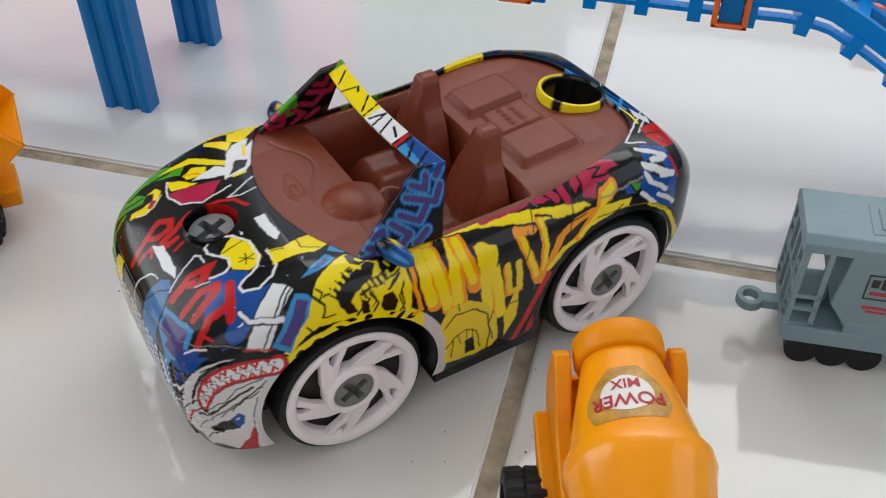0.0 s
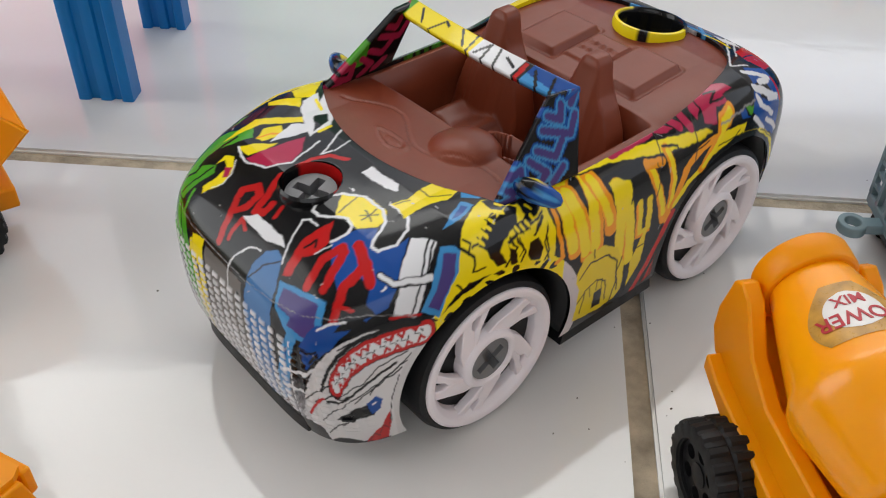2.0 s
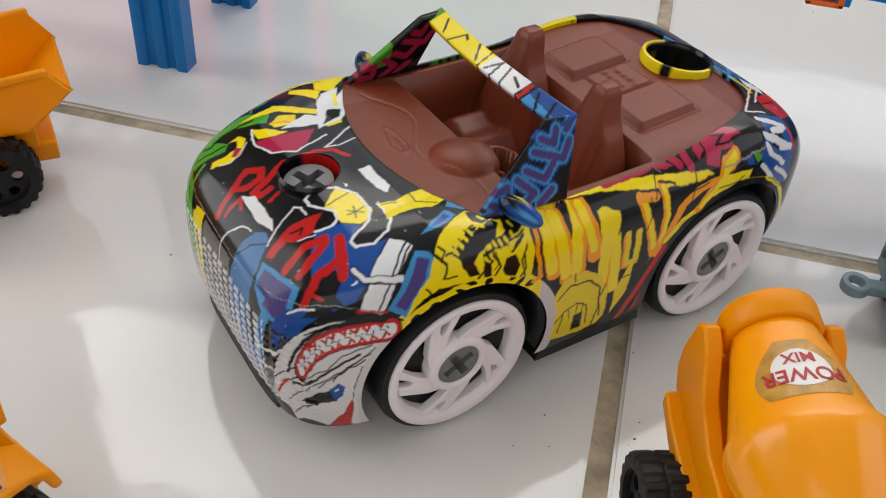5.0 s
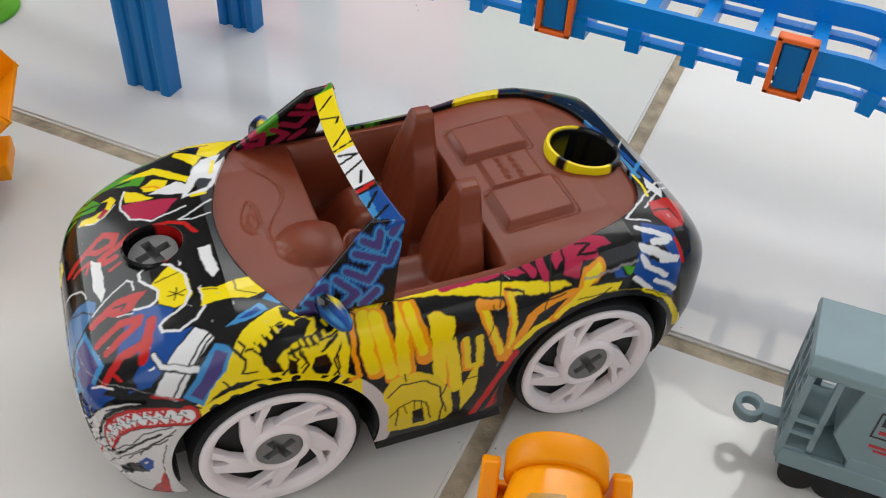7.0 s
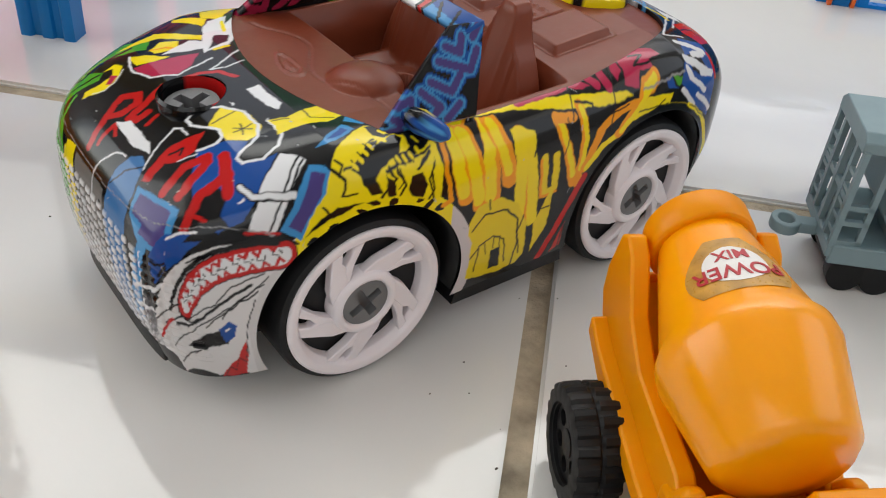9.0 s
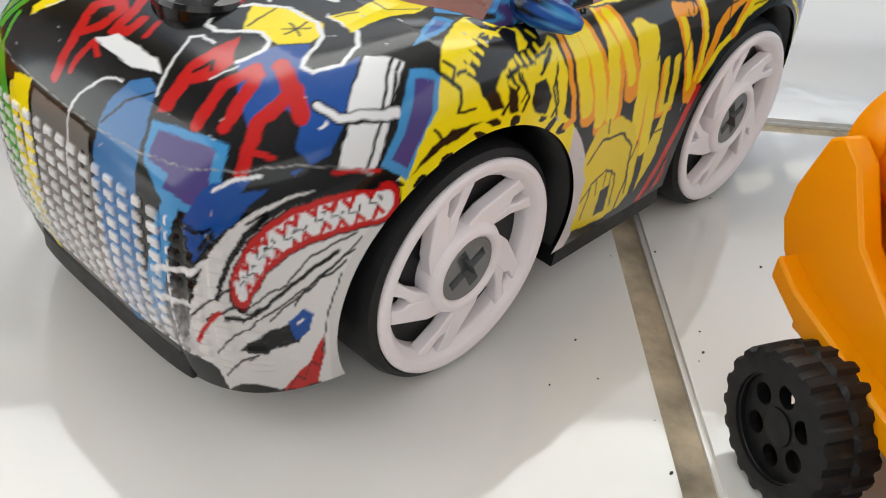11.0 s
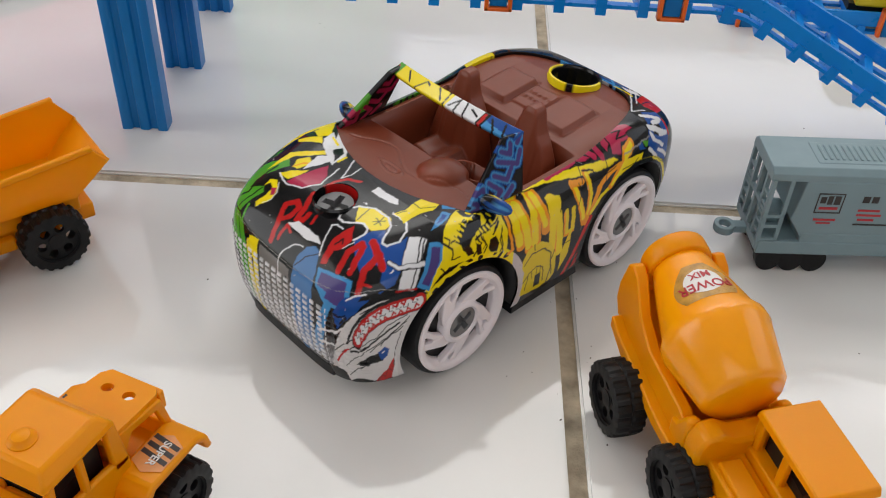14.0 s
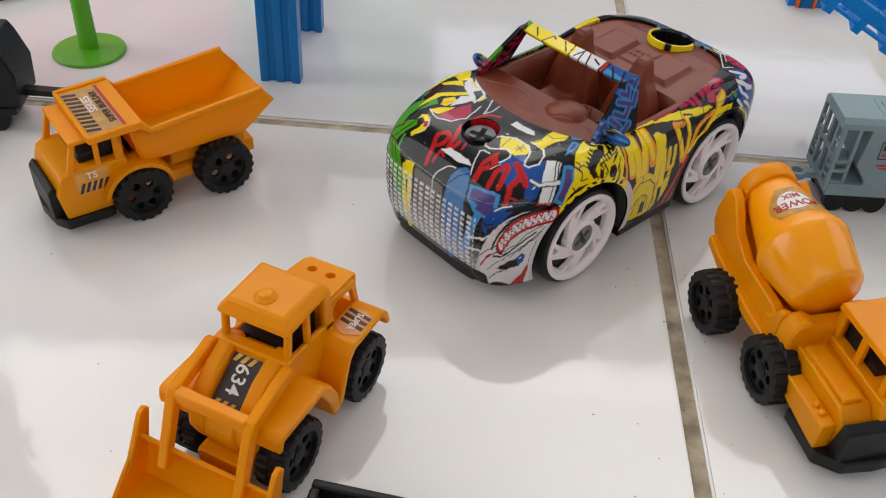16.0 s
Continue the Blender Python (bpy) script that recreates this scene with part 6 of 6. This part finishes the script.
def track(name, path, label, clips=(), width=0.036, mat=None, step=0.0175):
    mat = mat or M_TRACK
    ob = thing(name, pose(0, 0, 0), label, "toy track")
    pts = along(path, 0.004)
    part("near_rail", ribbon(B(), pts, 0, 0.0022, 0.0042, 0.0120), mat, ob)
    part("far_rail", ribbon(B(), pts, width - 0.0022, 0.0022, 0.0042, 0.0120), mat, ob)
    part("near_flange", ribbon(B(), pts, -0.0008, 0.0040, 0.0, 0.0016), mat, ob)
    part("far_flange", ribbon(B(), pts, width - 0.0032, 0.0040, 0.0, 0.0016), mat, ob)
    ties = along(path, step)
    for i, p in enumerate(ties):
        d = (ties[min(i + 1, len(ties) - 1)] - ties[max(i - 1, 0)])
        m = Matrix.Translation(p) @ Matrix.Rotation(math.atan2(d.y, d.x), 4, "Z") @ Matrix.Rotation(-math.atan2(d.z, math.hypot(d.x, d.y)), 4, "Y")
        bm = box(B(), -0.0022, 0.0022, -0.0012, width + 0.0012, -0.0030 if p.z > 0.004 else 0.0, 0.0046, m)
        part("tie", bm, mat, ob)
    for x in clips:
        i = min(range(len(pts)), key=lambda k: abs(pts[k].x - x))
        p = pts[i]
        bm = box(B(), p.x - 0.0036, p.x + 0.0036, p.y - 0.0030, p.y - 0.0010, p.z - 0.0010, p.z + 0.0130)
        part("joint_plate", bm, M_BLUE, ob, bevel=0.0004)
        bm = B()
        for dx in (-0.0058, 0.0040):
            box(bm, p.x + dx, p.x + dx + 0.0018, p.y - 0.0038, p.y + 0.0005, p.z - 0.0030, p.z + 0.0155)
        box(bm, p.x - 0.0058, p.x + 0.0058, p.y - 0.0038, p.y + 0.0005, p.z - 0.0030, p.z - 0.0014)
        box(bm, p.x - 0.0058, p.x + 0.0058, p.y - 0.0038, p.y + 0.0005, p.z + 0.0140, p.z + 0.0155)
        part("joint_clip", bm, M_ORANGE, ob, "orange joint clip", bevel=0.0004)
    return ob


track("raised_track", RAIL, "bright blue plastic train track raised on pillars with orange clips", clips=(-0.0300, 0.0455))
track("ground_track", [(0.105, 0.172, 0.0), (0.20, 0.168, 0.0), (0.42, 0.150, 0.0)], "bright blue plastic train track lying on the tiles", clips=(0.112, 0.190))
track("black_track", [(-0.42, 0.028, 0.0), (-0.317, 0.132, 0.0), (-0.25, 0.206, 0.0), (-0.12, 0.36, 0.0)], "black plastic train track with toothed edge on the tiles", width=0.030, mat=M_BLACK, step=0.0072)

# -- yellow train car on the ground track --
M_LEMON = material("lemon_plastic", (0.72, 0.56, 0.02), 0.4)
ytrain = thing("train_car", pose(0.170, 0.170, 0.006, 0, 0, -4), "lemon-yellow toy train car on the blue ground track", "train car")
part("body", slab(B(), [(0.0, 0.0070), (0.075, 0.0070), (0.075, 0.0380), (0.068, 0.0430), (0.007, 0.0430), (0.0, 0.0360)], "y", 0.004, 0.032), M_LEMON, ytrain, "yellow body", bevel=0.0015)
part("underframe", box(B(), -0.003, 0.077, 0.006, 0.030, 0.0040, 0.0080), M_BLACK, ytrain, "black underframe")
for x in (0.014, 0.060):
    for y in (0.008, 0.028):
        part("wheel", lathe(B(), [(0.0035, -0.0016), (0.0052, -0.0014), (0.0052, 0.0014), (0.0030, 0.0016)], "y", at=(x, y, 0.0052), n=24), M_BLACK, ytrain)

# -- black wagon --
bw = thing("train_tender", pose(-0.2845, -0.0180, 0, 0, 0, 6), "black plastic toy train tender with hooked coupling", "train wagon")
bm = slab(B(), [(0.0, 0.0120), (-0.075, 0.0120), (-0.075, 0.0440), (-0.006, 0.0440), (-0.0035, 0.0400), (0.001, 0.0280)], "y", -0.0120, 0.0120)
part("body", bm, M_BLACK, bw, "boxy black body", bevel=0.0008)
bm = box(B(), -0.075, -0.002, -0.0128, 0.0128, 0.0090, 0.0122)
for k in range(5):
    box(bm, -0.066 + k * 0.013, -0.060 + k * 0.013, -0.0128, -0.0122, 0.0180, 0.0340)
part("frame", bm, M_BLACK, bw, bevel=0.0004)
bm = slab(B(), [(-0.002, 0.0165), (0.0190, 0.0150), (0.0190, 0.0050), (0.0160, 0.0050), (0.0155, 0.0125), (-0.002, 0.0135)], "y", -0.0026, 0.0026)
part("coupling", bm, M_BLACK, bw, "hooked coupling bar", bevel=0.0004)
for x in (-0.012, -0.030, -0.055):
    for y in (-0.0100, 0.0100):
        part("wheel", lathe(B(), [(0.0040, -0.0018), (0.0060, -0.0016), (0.0060, 0.0016), (0.0034, 0.0018)], "y", at=(x, y, 0.0060), n=24), M_BLACK, bw)

# -- green stand of a toy tree --
stand = thing("toy_tree", pose(-0.2825, 0.0480, 0), "bright green plastic toy tree trunk on a round base", "toy tree")
part("base", lathe(B(), [(0.0180, 0.0), (0.0185, 0.0006), (0.0180, 0.0016), (0.0060, 0.0022), (0.0048, 0.0026)], n=64), M_GREEN, stand, "round flat base")
bm = B()
rings = []
for k in range(80):
    t = k / 79
    r0 = 0.0050 - 0.0018 * t + 0.00022 * (k % 2)
    c = Vector((-0.006 * t * t, 0.002 * t, 0.0018 + 0.120 * t))
    rings.append([bm.verts.new(c + Vector((r0 * math.cos(a0), r0 * 0.7 * math.sin(a0), 0))) for a0 in np.linspace(0, 2 * math.pi, 20, endpoint=False)])
for a0, a1 in zip(rings, rings[1:]):
    for k in range(20):
        bm.faces.new((a0[k], a0[(k + 1) % 20], a1[(k + 1) % 20], a1[k]))
bm.faces.new(rings[-1])
part("trunk", bm, M_GREEN, stand, "ridged tapering trunk")

# -- black tray at the edge of the play area --
tray = thing("black_tray", pose(-0.1175, -0.2190, 0, 0, 0, -8), "shallow black plastic tray on the tiles", "tray")
bm = B()
box(bm, 0.0, 0.070, -0.050, 0.0, 0.0, 0.014)
part("bottom", bm, M_BLACK, tray, bevel=0.001)
bm = B()
for x0, x1, y0, y1 in ((0.0, 0.070, -0.003, 0.0), (0.0, 0.070, -0.050, -0.047), (0.0, 0.003, -0.047, -0.003), (0.067, 0.070, -0.047, -0.003)):
    box(bm, x0, x1, y0, y1, 0.0142, 0.0200)
part("rim", bm, M_BLACK, tray, "raised rim", bevel=0.0008)

# ---- specks of dirt on the tiles ----
random.seed(11)
bm = B()
for k in range(80):
    x, y = (random.uniform(-0.30, 0.16), random.uniform(-0.30, 0.22)) if k < 45 else (random.gauss(0.001, 0.016), random.uniform(-0.30, -0.04))
    r0 = random.uniform(0.0001, 0.0003)
    bmesh.ops.create_icosphere(bm, subdivisions=1, radius=r0, matrix=pose(x, y, r0 * 0.35, 0, 0, random.uniform(0, 90)) @ Matrix.Diagonal((random.uniform(0.7, 1.8), 1, 0.6, 1)))
tagged(part("dirt_specks", bm, material("dirt", (0.06, 0.045, 0.035), 0.9)), "tiny dark specks of dirt scattered on the tiles", "dirt", kind="stuff")
